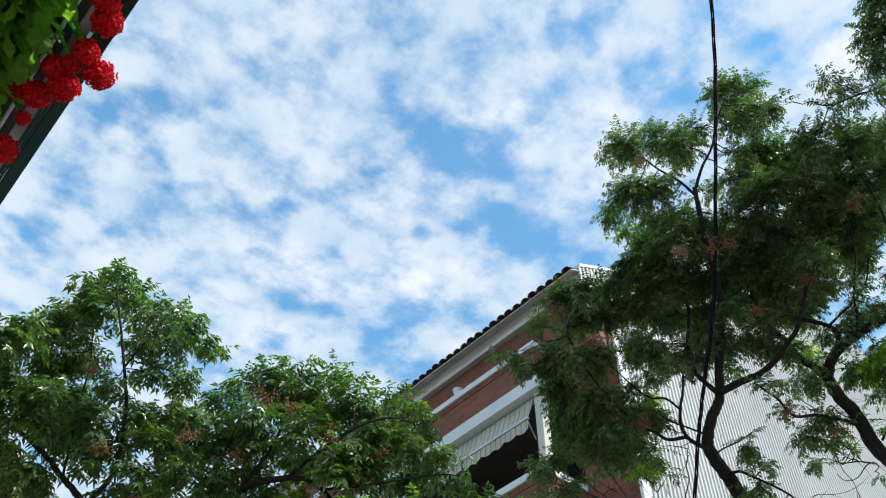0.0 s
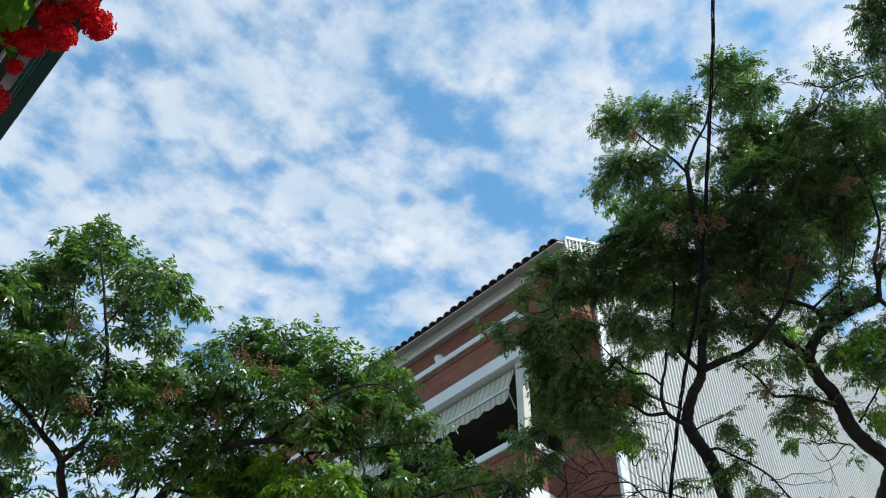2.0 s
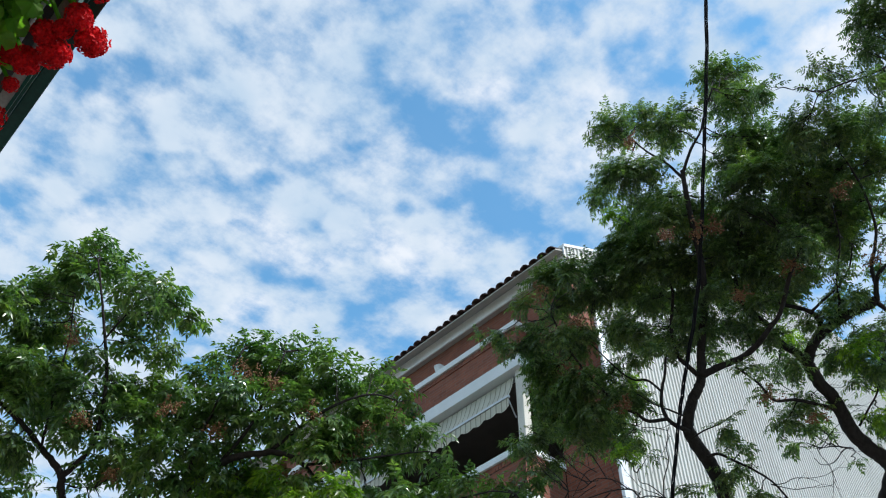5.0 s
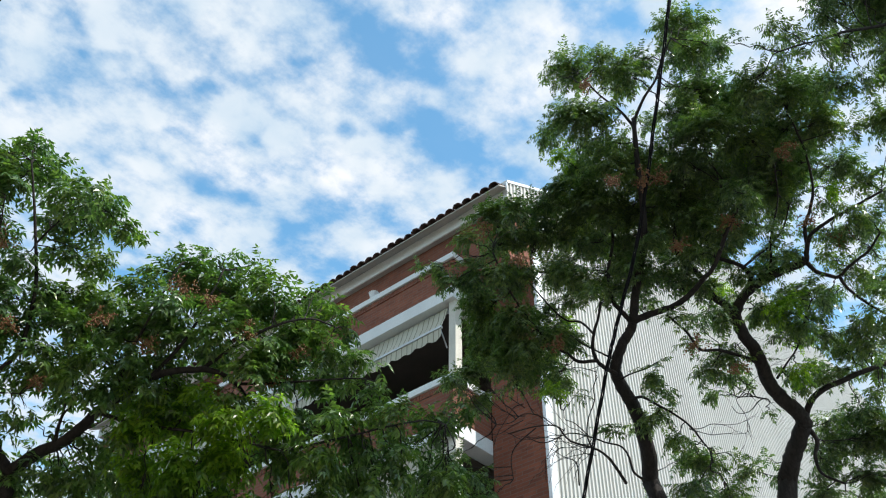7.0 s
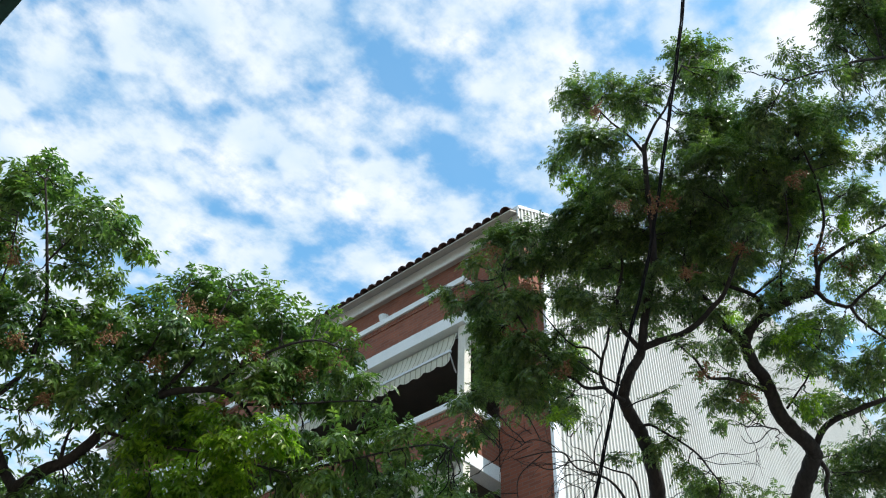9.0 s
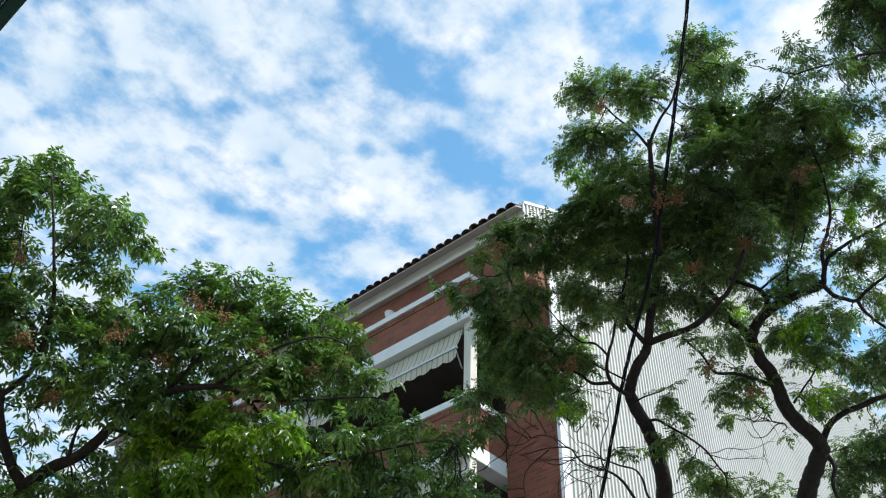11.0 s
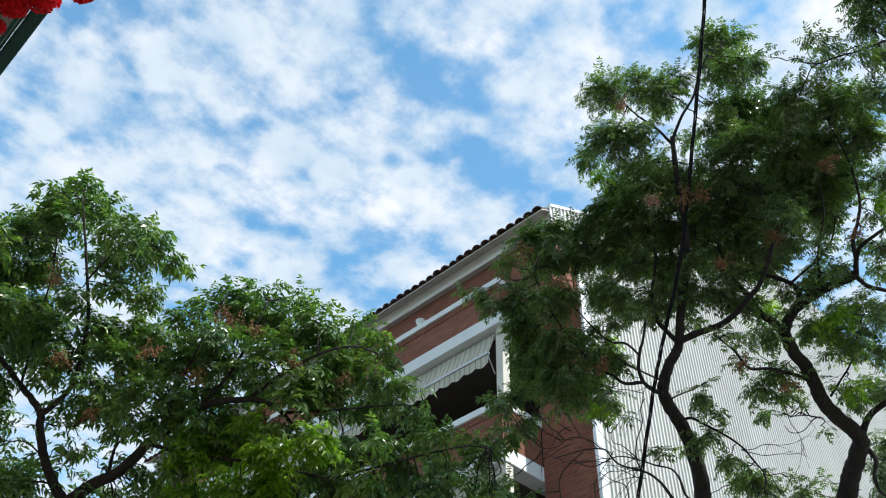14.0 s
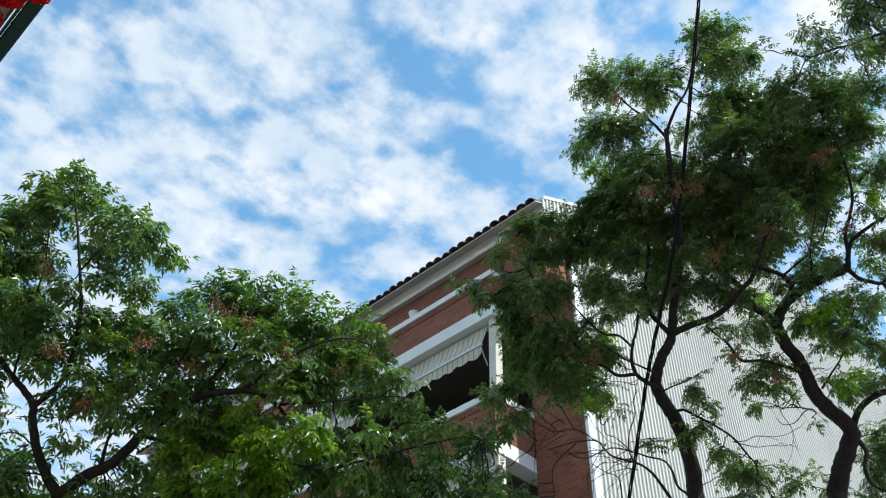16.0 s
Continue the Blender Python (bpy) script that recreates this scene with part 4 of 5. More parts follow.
    bunches(grow, [(8.32, 3.15, 5.91, 0.15), (8.58, 2.92, 5.86, 0.13), (8.62, 3.05, 6.14, 0.04), (7.09, 2.59, 6.88, 0.1)])
    bough(grow, [(7.21, 2.5, 7.0), (7.16, 2.4, 7.09), (7.15, 2.25, 7.18), (7.2, 2.07, 7.25), (7.25, 1.91, 7.3), (7.31, 1.78, 7.33), (7.31, 1.7, 7.36)], 0.0546, 0.0398)
    bunches(grow, [(7.59, 2.39, 7.23, 0.14), (7.72, 2.14, 7.41, 0.11), (7.64, 1.88, 7.76, 0.1), (7.55, 2.34, 7.16, 0.14), (7.2, 2.02, 7.3, 0.11), (7.07, 2.2, 7.12, 0.1)])
    bough(grow, [(7.32, 1.7, 7.35), (7.21, 1.61, 7.45), (7.15, 1.51, 7.5), (7.16, 1.33, 7.56), (7.23, 1.05, 7.65), (7.29, 0.8, 7.73)], 0.0284, 0.0111)
    bunches(grow, [(7.34, 0.9, 7.94, 0.17), (7.27, 1.11, 7.51, 0.17), (7.33, 0.41, 8.57, 0.29), (7.52, 0.71, 7.85, 0.28), (7.01, 1.1, 7.42, 0.14), (7.72, 1.47, 7.83, 0.13), (7.22, 1.37, 7.42, 0.13)])
    bough(grow, [(7.25, 1.63, 7.45), (7.17, 1.57, 7.63), (7.15, 1.46, 7.79), (7.09, 1.35, 7.99), (6.89, 1.26, 8.27), (6.7, 1.23, 8.52)], 0.0227, 0.0093)
    bunches(grow, [(6.45, 1.19, 8.74, 0.29), (6.93, 1.0, 9.1, 0.27), (6.96, 1.41, 8.78, 0.37), (6.82, 1.05, 8.51, 0.27), (7.16, 0.78, 8.59, 0.14), (7.35, 1.44, 8.6, 0.28), (7.56, 1.11, 8.51, 0.24), (7.35, 1.35, 7.99, 0.14), (7.62, 1.61, 7.97, 0.13)])
    bunches(grow, [(7.16, 1.25, 7.98, 0.1)], backlit=True)
    bough(grow, [(7.33, 1.71, 7.34), (7.42, 1.67, 7.25), (7.49, 1.59, 7.2), (7.54, 1.51, 7.17), (7.53, 1.4, 7.22), (7.53, 1.27, 7.27), (7.53, 1.16, 7.31), (7.49, 1.0, 7.42)], 0.0256, 0.0111)
    bunches(grow, [(7.8, 1.21, 7.56, 0.12), (8.23, 1.03, 7.44, 0.26), (8.04, 1.08, 7.92, 0.12), (7.47, 1.01, 7.56, 0.11), (7.41, 1.24, 7.48, 0.09), (8.11, 1.76, 7.44, 0.14), (7.83, 1.57, 7.68, 0.14), (7.88, 1.45, 7.45, 0.12), (8.2, 1.38, 7.49, 0.12)])
    bough(grow, [(7.53, 1.5, 7.16), (7.58, 1.48, 7.04), (7.7, 1.4, 6.9), (7.85, 1.28, 6.76)], 0.0196, 0.0109)
    bunches(grow, [(8.09, 1.61, 6.91, 0.19), (7.52, 1.64, 6.98, 0.12), (7.85, 1.4, 7.28, 0.15), (7.67, 1.27, 6.93, 0.14), (7.88, 1.21, 6.68, 0.22), (7.84, 1.4, 6.81, 0.13)])
    bough(grow, [(7.13, 2.1, 7.21), (7.12, 1.98, 7.36), (7.06, 1.92, 7.52), (7.0, 1.8, 7.72), (6.95, 1.68, 7.92), (6.78, 1.56, 8.21)], 0.017, 0.007)
    bunches(grow, [(6.52, 1.68, 8.64, 0.36), (7.03, 1.72, 8.43, 0.32), (6.96, 1.82, 7.58, 0.14), (7.59, 2.1, 7.92, 0.11), (7.51, 1.92, 8.16, 0.12), (7.03, 1.83, 7.29, 0.11), (7.62, 2.15, 7.82, 0.14), (6.69, 1.42, 8.25, 0.16), (7.47, 1.81, 8.39, 0.16), (7.1, 1.74, 8.12, 0.17), (7.31, 1.61, 8.49, 0.17), (7.21, 1.51, 8.59, 0.14), (7.14, 1.78, 8.33, 0.17)])
    bunches(grow, [(6.67, 1.78, 8.52, 0.11)], backlit=True)
    bough(grow, [(7.13, 2.26, 7.16), (7.09, 2.21, 7.28), (7.02, 2.24, 7.37), (6.92, 2.33, 7.43), (6.85, 2.41, 7.48), (6.78, 2.44, 7.57), (6.67, 2.39, 7.74), (6.67, 2.26, 7.89), (6.59, 2.07, 8.14)], 0.0286, 0.0118)
    bunches(grow, [(6.06, 1.95, 8.38, 0.32), (6.94, 2.09, 8.6, 0.34), (7.05, 2.54, 8.35, 0.23), (6.51, 2.31, 7.72, 0.17), (6.9, 2.6, 7.77, 0.14), (6.62, 2.52, 7.42, 0.18), (6.93, 2.67, 8.13, 0.16), (6.69, 2.41, 7.92, 0.18), (7.26, 2.58, 7.95, 0.16), (7.13, 2.48, 8.21, 0.14), (7.09, 2.41, 7.74, 0.15), (7.4, 2.25, 7.5, 0.11), (7.12, 2.34, 7.43, 0.11), (7.05, 2.15, 7.26, 0.14)])
    bunches(grow, [(6.67, 2.44, 7.71, 0.12), (6.92, 2.37, 8.66, 0.18), (6.82, 2.24, 8.33, 0.13), (6.14, 2.01, 8.21, 0.14), (6.47, 2.1, 8.22, 0.17), (6.89, 2.38, 8.45, 0.19), (6.76, 2.43, 8.18, 0.15), (6.79, 2.2, 8.35, 0.18), (6.05, 2.2, 8.15, 0.17), (6.63, 2.32, 7.89, 0.17)])
    bough(grow, [(6.93, 2.2, 7.29), (7.03, 2.07, 7.43), (7.13, 1.93, 7.57), (7.19, 1.77, 7.76), (7.17, 1.64, 7.99)], 0.0148, 0.0071)
    bunches(grow, [(7.38, 1.73, 8.24, 0.16), (7.39, 1.76, 8.14, 0.13), (7.14, 1.81, 7.43, 0.11)])
    bough(grow, [(7.24, 2.51, 6.97), (7.13, 2.56, 7.11), (7.06, 2.63, 7.21), (6.92, 2.65, 7.39), (6.87, 2.7, 7.49), (6.81, 2.76, 7.58), (6.68, 2.75, 7.79), (6.57, 2.57, 8.1)], 0.046, 0.0181)
    bunches(grow, [(6.39, 2.33, 8.32, 0.3), (6.94, 2.82, 8.01, 0.21), (6.83, 2.95, 7.68, 0.18), (7.67, 2.69, 7.53, 0.11), (6.49, 2.47, 7.91, 0.18), (7.45, 2.85, 7.55, 0.1), (7.06, 2.49, 7.05, 0.08), (7.59, 2.95, 7.45, 0.14), (7.03, 2.59, 6.95, 0.11), (6.94, 2.86, 7.51, 0.14), (7.07, 3.03, 8.13, 0.14), (6.71, 2.51, 8.76, 0.16), (6.55, 2.52, 8.2, 0.19), (6.79, 2.71, 8.42, 0.19)])
    bunches(grow, [(6.88, 2.51, 8.53, 0.16), (6.34, 2.6, 8.08, 0.14), (6.69, 2.8, 8.39, 0.16)])
    bunches(grow, [(7.41, 2.66, 7.59, 0.13)], backlit=True)
    bough(grow, [(7.69, 2.53, 6.59), (7.54, 2.56, 6.63), (7.36, 2.65, 6.65), (7.19, 2.75, 6.66), (7.04, 2.86, 6.63), (6.93, 2.88, 6.65), (6.8, 2.87, 6.7), (6.64, 2.9, 6.76), (6.5, 2.92, 6.79)], 0.023, 0.0083)
    bunches(grow, [(7.14, 3.0, 6.85, 0.1), (7.36, 2.96, 6.6, 0.17), (7.46, 2.8, 6.8, 0.2), (7.26, 2.94, 7.16, 0.08), (6.58, 2.84, 6.79, 0.09), (7.6, 2.55, 6.65, 0.1), (6.72, 2.97, 6.92, 0.11)])
    bough(grow, [(8.25, 2.45, 6.19), (8.19, 2.38, 6.27), (8.15, 2.27, 6.36), (8.17, 2.12, 6.43), (8.24, 1.96, 6.48), (8.29, 1.79, 6.53), (8.39, 1.59, 6.58), (8.51, 1.33, 6.66)], 0.0374, 0.0227)
    bunches(grow, [(8.29, 1.86, 6.92, 0.2), (8.09, 1.58, 6.62, 0.17), (8.69, 2.26, 6.93, 0.12), (8.75, 2.01, 6.41, 0.2), (8.65, 1.75, 6.44, 0.15), (9.03, 1.76, 6.22, 0.29), (9.03, 1.57, 6.83, 0.24), (8.12, 2.14, 6.49, 0.11), (8.94, 1.79, 6.9, 0.12), (8.27, 2.07, 6.56, 0.13), (8.35, 1.74, 6.76, 0.14), (8.38, 1.93, 6.71, 0.12), (8.42, 2.2, 6.81, 0.11)])
    bough(grow, [(7.83, 2.47, 6.52), (7.75, 2.31, 6.59), (7.66, 2.14, 6.66), (7.51, 1.96, 6.8), (7.37, 1.79, 6.92)], 0.0144, 0.0055)
    bunches(grow, [(7.48, 1.81, 7.14, 0.15), (7.6, 2.25, 6.78, 0.11), (7.88, 1.96, 6.8, 0.16), (7.94, 2.38, 6.63, 0.1), (7.93, 2.31, 6.48, 0.13), (7.24, 2.03, 6.71, 0.12), (7.56, 2.08, 6.76, 0.11), (7.92, 2.02, 7.29, 0.14), (7.88, 2.25, 7.17, 0.14), (7.82, 1.93, 7.01, 0.14), (7.38, 1.96, 6.68, 0.14), (7.28, 1.71, 6.87, 0.09), (7.76, 2.1, 7.36, 0.1)])
    bunches(grow, [(7.09, 1.95, 6.79, 0.17), (7.84, 2.13, 6.98, 0.16), (7.56, 2.16, 6.38, 0.14)], backlit=True)
    bough(grow, [(7.88, 2.63, 6.36), (7.7, 2.71, 6.34), (7.53, 2.81, 6.3), (7.37, 2.85, 6.3)], 0.0081, 0.0039)
    bunches(grow, [(7.85, 2.88, 6.75, 0.14), (7.87, 3.15, 6.66, 0.1), (7.59, 2.7, 6.35, 0.06), (8.36, 2.84, 6.5, 0.05)])
    bough(grow, [(7.86, 2.64, 6.37), (7.78, 2.69, 6.32), (7.72, 2.79, 6.21), (7.61, 2.87, 6.17), (7.48, 2.87, 6.19)], 0.0069, 0.0034)
    bough(grow, [(8.31, 2.45, 6.14), (8.36, 2.42, 6.01), (8.35, 2.48, 5.85), (8.41, 2.48, 5.69), (8.53, 2.33, 5.58)], 0.0288, 0.0111)
    bunches(grow, [(8.98, 2.37, 6.51, 0.21), (8.93, 2.32, 6.17, 0.26), (8.88, 2.02, 6.12, 0.26), (8.66, 2.52, 5.92, 0.17), (8.55, 2.53, 6.11, 0.08), (8.75, 2.24, 5.73, 0.23), (8.8, 1.76, 5.64, 0.27), (8.93, 2.69, 5.71, 0.23), (9.42, 2.42, 5.69, 0.3)])
    bough(grow, [(6.62, -0.19, 9.01), (6.46, 0.05, 8.91), (6.29, 0.26, 8.84), (6.15, 0.42, 8.78), (6.02, 0.61, 8.69), (5.88, 0.78, 8.62), (5.76, 0.95, 8.54)], 0.0222, 0.007)
    bunches(grow, [(5.31, 1.28, 8.5, 0.07), (6.03, 1.33, 8.59, 0.24), (6.29, 0.65, 8.35, 0.16), (6.36, 0.42, 8.34, 0.12), (6.17, 0.33, 9.49, 0.24), (6.3, 0.14, 9.34, 0.23), (6.79, 0.18, 9.45, 0.24), (6.21, 0.48, 9.19, 0.18), (6.33, 0.45, 8.87, 0.15), (5.97, 0.61, 8.62, 0.11), (6.12, 0.6, 8.47, 0.08), (5.97, 0.9, 9.14, 0.11), (6.2, 0.9, 9.15, 0.12), (5.74, 1.01, 8.64, 0.08)])
    bunches(grow, [(6.09, 0.83, 8.78, 0.08), (6.06, 1.06, 8.79, 0.1), (6.66, -0.05, 9.29, 0.34), (6.73, 0.09, 8.68, 0.33), (6.72, -0.2, 9.84, 0.36), (5.97, 0.1, 9.62, 0.31), (6.31, -0.23, 9.92, 0.35)])
    bough(grow, [(7.44, 4.14, 5.75), (7.22, 4.12, 5.85), (7.05, 4.11, 5.9), (6.87, 4.14, 5.92), (6.64, 4.24, 5.93), (6.5, 4.24, 5.95), (6.35, 4.23, 5.98), (6.17, 4.35, 5.94), (5.98, 4.55, 5.85)], 0.0186, 0.0049)
    bough(grow, [(7.54, 3.99, 5.78), (7.37, 4.0, 5.81), (7.2, 3.94, 5.9), (7.04, 3.93, 5.94), (6.87, 3.99, 5.93), (6.7, 4.04, 5.93), (6.48, 4.16, 5.93), (6.31, 4.35, 5.82), (6.1, 4.43, 5.83)], 0.0151, 0.0044)
    bunches(grow, [(6.88, 3.95, 6.01, 0.11)])
    bough(grow, [(6.85, 4.15, 5.91), (6.71, 4.1, 5.99), (6.6, 4.0, 6.09), (6.52, 3.86, 6.2), (6.41, 3.79, 6.28), (6.36, 3.7, 6.33)], 0.0085, 0.0039)
    bough(grow, [(6.78, 4.11, 5.99), (6.55, 4.13, 6.06), (6.41, 4.15, 6.05), (6.3, 4.09, 6.08)], 0.0068, 0.0033)
    bunches(grow, [(6.2, 3.89, 6.11, 0.07)])
    bunches(grow, [(6.04, 4.04, 6.15, 0.12)], backlit=True)
    bough(grow, [(7.04, 4.46, 5.68), (6.82, 4.33, 5.8), (6.62, 4.34, 5.79), (6.4, 4.35, 5.8)], 0.0081, 0.0033)
    bough(grow, [(6.33, 4.22, 5.96), (6.15, 4.26, 6.01), (5.98, 4.34, 5.99), (5.9, 4.45, 5.9), (5.78, 4.53, 5.86)], 0.0067, 0.0032)
    bunches(grow, [(5.78, 4.74, 6.5, 0.21), (6.13, 4.57, 6.61, 0.21), (5.95, 4.73, 6.28, 0.13), (5.58, 4.8, 6.36, 0.15), (5.77, 4.8, 6.17, 0.14), (5.27, 4.67, 6.21, 0.1), (5.86, 5.02, 5.74, 0.1)])
    bough(grow, [(6.21, 4.37, 5.95), (6.12, 4.55, 5.79), (6.1, 4.61, 5.65), (6.16, 4.64, 5.47)], 0.0072, 0.0038)
    bunches(grow, [(5.71, 5.03, 5.54, 0.16), (5.81, 4.81, 5.4, 0.15), (5.61, 5.13, 5.35, 0.16), (6.05, 4.8, 5.33, 0.14)])
    end_crown(grow)
    bare_shoots(tree, [(6.87, 4.14, 5.92), (6.5, 4.24, 5.95), (6.7, 4.04, 5.93), (6.53, 3.78, 6.65), (5.98, 4.34, 5.99)], (-0.5, 0.6, 0.0), 22, 77)
    bare_shoots(tree, [(7.36, 2.65, 6.65), (7.32, 3.27, 6.04), (7.53, 2.81, 6.3)], (0.2, -0.2, -0.25), 9, 78)
    for i, p in enumerate(FAR_FRUIT):
        panicle(p, tree, 300 + i)


def build_near_tree():
    tree = thing("tree", "leafy street tree with spreading boughs and brown berries", "tree", (2.72, 8.2, 0), "street trees")
    limb([(2.72, 8.2, -0.1), (2.74, 8.18, 0.3), (2.70, 8.15, 2.2), (2.80, 8.0, 4.0), (2.87, 7.92, 5.08)], 0.22, 0.0784, tree, "trunk", 5, 12, 0.02)
    grow = start_crown(tree, M_LEAF, M_LEAFBACKLIT, 200, 0.078, 54)
    bough(grow, [(2.87, 7.92, 5.08), (2.73, 7.69, 5.22)], 0.0784, 0.0671)
    bunches(grow, [(2.93, 7.88, 5.38, 0.1), (2.89, 8.46, 5.16, 0.27), (3.11, 7.89, 5.01, 0.21), (2.72, 8.15, 5.2, 0.15), (2.78, 7.69, 5.19, 0.12), (3.0, 8.39, 5.4, 0.19), (3.09, 8.25, 4.94, 0.27), (3.47, 7.88, 4.93, 0.27)])
    bunches(grow, [(2.69, 8.56, 5.18, 0.22)], backlit=True)
    bough(grow, [(2.73, 7.69, 5.22), (2.56, 7.67, 5.35), (2.38, 7.61, 5.51), (2.21, 7.5, 5.71), (2.15, 7.43, 5.8), (2.02, 7.41, 5.89), (1.89, 7.42, 5.97), (1.7, 7.42, 6.1), (1.46, 7.46, 6.24), (1.15, 7.51, 6.41)], 0.0516, 0.0178)
    bunches(grow, [(0.97, 7.14, 6.86, 0.26), (0.85, 7.88, 7.13, 0.33), (1.18, 7.37, 6.58, 0.26), (0.97, 7.66, 6.52, 0.31), (1.46, 7.35, 6.25, 0.25), (1.33, 7.82, 6.29, 0.26), (2.46, 8.24, 5.74, 0.09), (1.59, 7.97, 5.93, 0.26), (1.58, 7.44, 5.91, 0.2), (1.72, 7.48, 6.0, 0.18), (2.08, 7.57, 5.71, 0.07), (2.39, 7.84, 5.68, 0.08), (2.54, 7.55, 5.46, 0.07)])
    bough(grow, [(2.15, 7.43, 5.79), (2.2, 7.33, 5.88), (2.24, 7.22, 6.0), (2.24, 7.14, 6.12), (2.15, 6.97, 6.37), (2.03, 6.84, 6.63), (1.87, 6.73, 6.89), (1.74, 6.65, 7.11), (1.63, 6.59, 7.29), (1.51, 6.53, 7.49)], 0.0308, 0.008)
    bunches(grow, [(1.56, 6.86, 7.97, 0.16), (1.4, 6.88, 7.75, 0.14), (1.26, 6.91, 7.74, 0.07), (1.76, 6.82, 7.78, 0.2), (1.55, 6.86, 7.47, 0.23), (1.95, 7.04, 6.41, 0.26), (2.19, 6.94, 6.57, 0.22), (2.46, 6.85, 6.67, 0.2), (2.41, 6.84, 6.24, 0.24), (2.18, 7.18, 6.29, 0.21), (2.67, 7.27, 6.19, 0.18), (2.39, 7.27, 5.99, 0.14), (2.32, 6.93, 5.99, 0.17), (2.28, 7.37, 5.98, 0.12)])
    bough(grow, [(2.73, 7.69, 5.22), (2.8, 7.43, 5.34), (2.91, 7.17, 5.43), (2.95, 6.94, 5.55), (2.96, 6.83, 5.61), (3.04, 6.56, 5.73), (3.11, 6.34, 5.82), (3.21, 6.14, 5.87), (3.37, 5.94, 5.88), (3.49, 5.82, 5.85), (3.62, 5.75, 5.78), (3.76, 5.72, 5.67)], 0.062, 0.0176)
    bunches(grow, [(3.31, 6.41, 6.2, 0.19), (3.45, 7.42, 5.54, 0.15), (2.99, 7.62, 5.25, 0.14), (2.78, 7.46, 5.29, 0.08), (2.97, 7.28, 5.13, 0.14), (3.07, 7.01, 5.2, 0.12), (3.36, 6.28, 5.87, 0.18), (3.32, 7.1, 6.01, 0.17), (2.84, 6.64, 5.61, 0.12), (3.34, 6.26, 5.67, 0.15), (2.94, 7.91, 5.69, 0.07), (3.62, 7.05, 4.74, 0.25), (3.01, 7.09, 5.53, 0.1), (3.19, 7.05, 5.48, 0.14)])
    bunches(grow, [(3.54, 7.38, 5.38, 0.18), (3.16, 7.02, 5.12, 0.13)])
    bunches(grow, [(3.5, 5.63, 5.35, 0.23), (3.7, 5.35, 5.38, 0.21), (3.43, 5.87, 5.62, 0.13), (3.24, 6.32, 5.72, 0.13)], backlit=True)
    bough(grow, [(2.86, 7.25, 5.39), (2.79, 7.12, 5.51), (2.76, 7.03, 5.58), (2.77, 6.95, 5.62)], 0.0205, 0.0076)
    bunches(grow, [(2.9, 7.38, 5.96, 0.12), (2.91, 7.25, 5.22, 0.1), (3.12, 7.41, 5.24, 0.1), (3.56, 7.85, 5.21, 0.22), (3.13, 7.13, 5.04, 0.14), (3.15, 7.6, 5.49, 0.11), (2.61, 6.67, 5.71, 0.14), (2.79, 7.69, 5.79, 0.08), (2.85, 7.17, 5.62, 0.06)])
    bough(grow, [(3.39, 5.97, 5.91), (3.5, 5.58, 6.09), (3.62, 5.27, 6.19), (3.78, 5.03, 6.23), (3.95, 4.88, 6.17)], 0.0204, 0.0065)
    bunches(grow, [(3.51, 5.29, 6.55, 0.15), (3.71, 5.44, 6.5, 0.21), (3.95, 5.42, 6.67, 0.14), (3.93, 5.21, 6.69, 0.08), (4.03, 5.17, 6.61, 0.11), (4.08, 5.05, 6.44, 0.13), (4.27, 5.1, 6.44, 0.09), (3.91, 5.31, 6.29, 0.24), (4.05, 5.06, 6.11, 0.15), (3.65, 5.44, 6.1, 0.24), (3.35, 5.65, 6.15, 0.24), (3.58, 6.15, 6.22, 0.19)])
    bough(grow, [(3.11, 6.35, 5.82), (3.21, 6.06, 6.17), (3.22, 5.84, 6.52), (3.23, 5.71, 6.82)], 0.0204, 0.007)
    bunches(grow, [(3.29, 6.13, 7.2, 0.14), (3.24, 5.79, 7.04, 0.08), (3.23, 6.14, 6.89, 0.23), (3.35, 5.83, 6.79, 0.2), (3.42, 5.57, 6.86, 0.13), (3.67, 5.78, 7.21, 0.08), (3.49, 5.69, 6.57, 0.22), (3.18, 6.07, 6.27, 0.25), (3.12, 6.32, 5.74, 0.17)])
    bough(grow, [(3.0, 6.65, 5.67), (2.93, 6.5, 5.99), (2.93, 6.33, 6.28), (2.92, 6.15, 6.57), (2.93, 5.98, 6.83)], 0.0204, 0.007)
    bunches(grow, [(2.63, 6.43, 6.48, 0.14), (2.88, 6.58, 6.84, 0.17), (3.01, 6.46, 7.06, 0.17), (3.04, 6.12, 7.04, 0.14), (2.93, 6.03, 6.44, 0.22), (3.01, 6.5, 6.39, 0.26), (2.81, 6.93, 6.5, 0.26), (2.93, 6.39, 5.98, 0.2), (2.67, 6.52, 5.91, 0.18), (2.85, 6.53, 5.71, 0.15), (3.06, 6.83, 6.05, 0.18)])
    bough(grow, [(3.62, 5.74, 5.77), (3.84, 5.46, 5.77), (4.09, 5.14, 5.79), (4.28, 4.9, 5.8), (4.4, 4.77, 5.77)], 0.0151, 0.005)
    bunches(grow, [(4.28, 4.93, 6.05, 0.12), (4.23, 4.58, 5.8, 0.06), (4.39, 5.11, 6.0, 0.12), (4.71, 5.15, 5.98, 0.13), (4.35, 5.48, 6.14, 0.21), (3.9, 5.4, 5.89, 0.2), (3.62, 5.52, 5.82, 0.2), (4.1, 5.43, 5.59, 0.18), (3.54, 5.66, 5.6, 0.15)])
    bough(grow, [(2.95, 6.81, 5.59), (3.23, 6.46, 5.46), (3.51, 6.07, 5.37), (3.76, 5.72, 5.26), (3.97, 5.42, 5.15)], 0.0204, 0.0072)
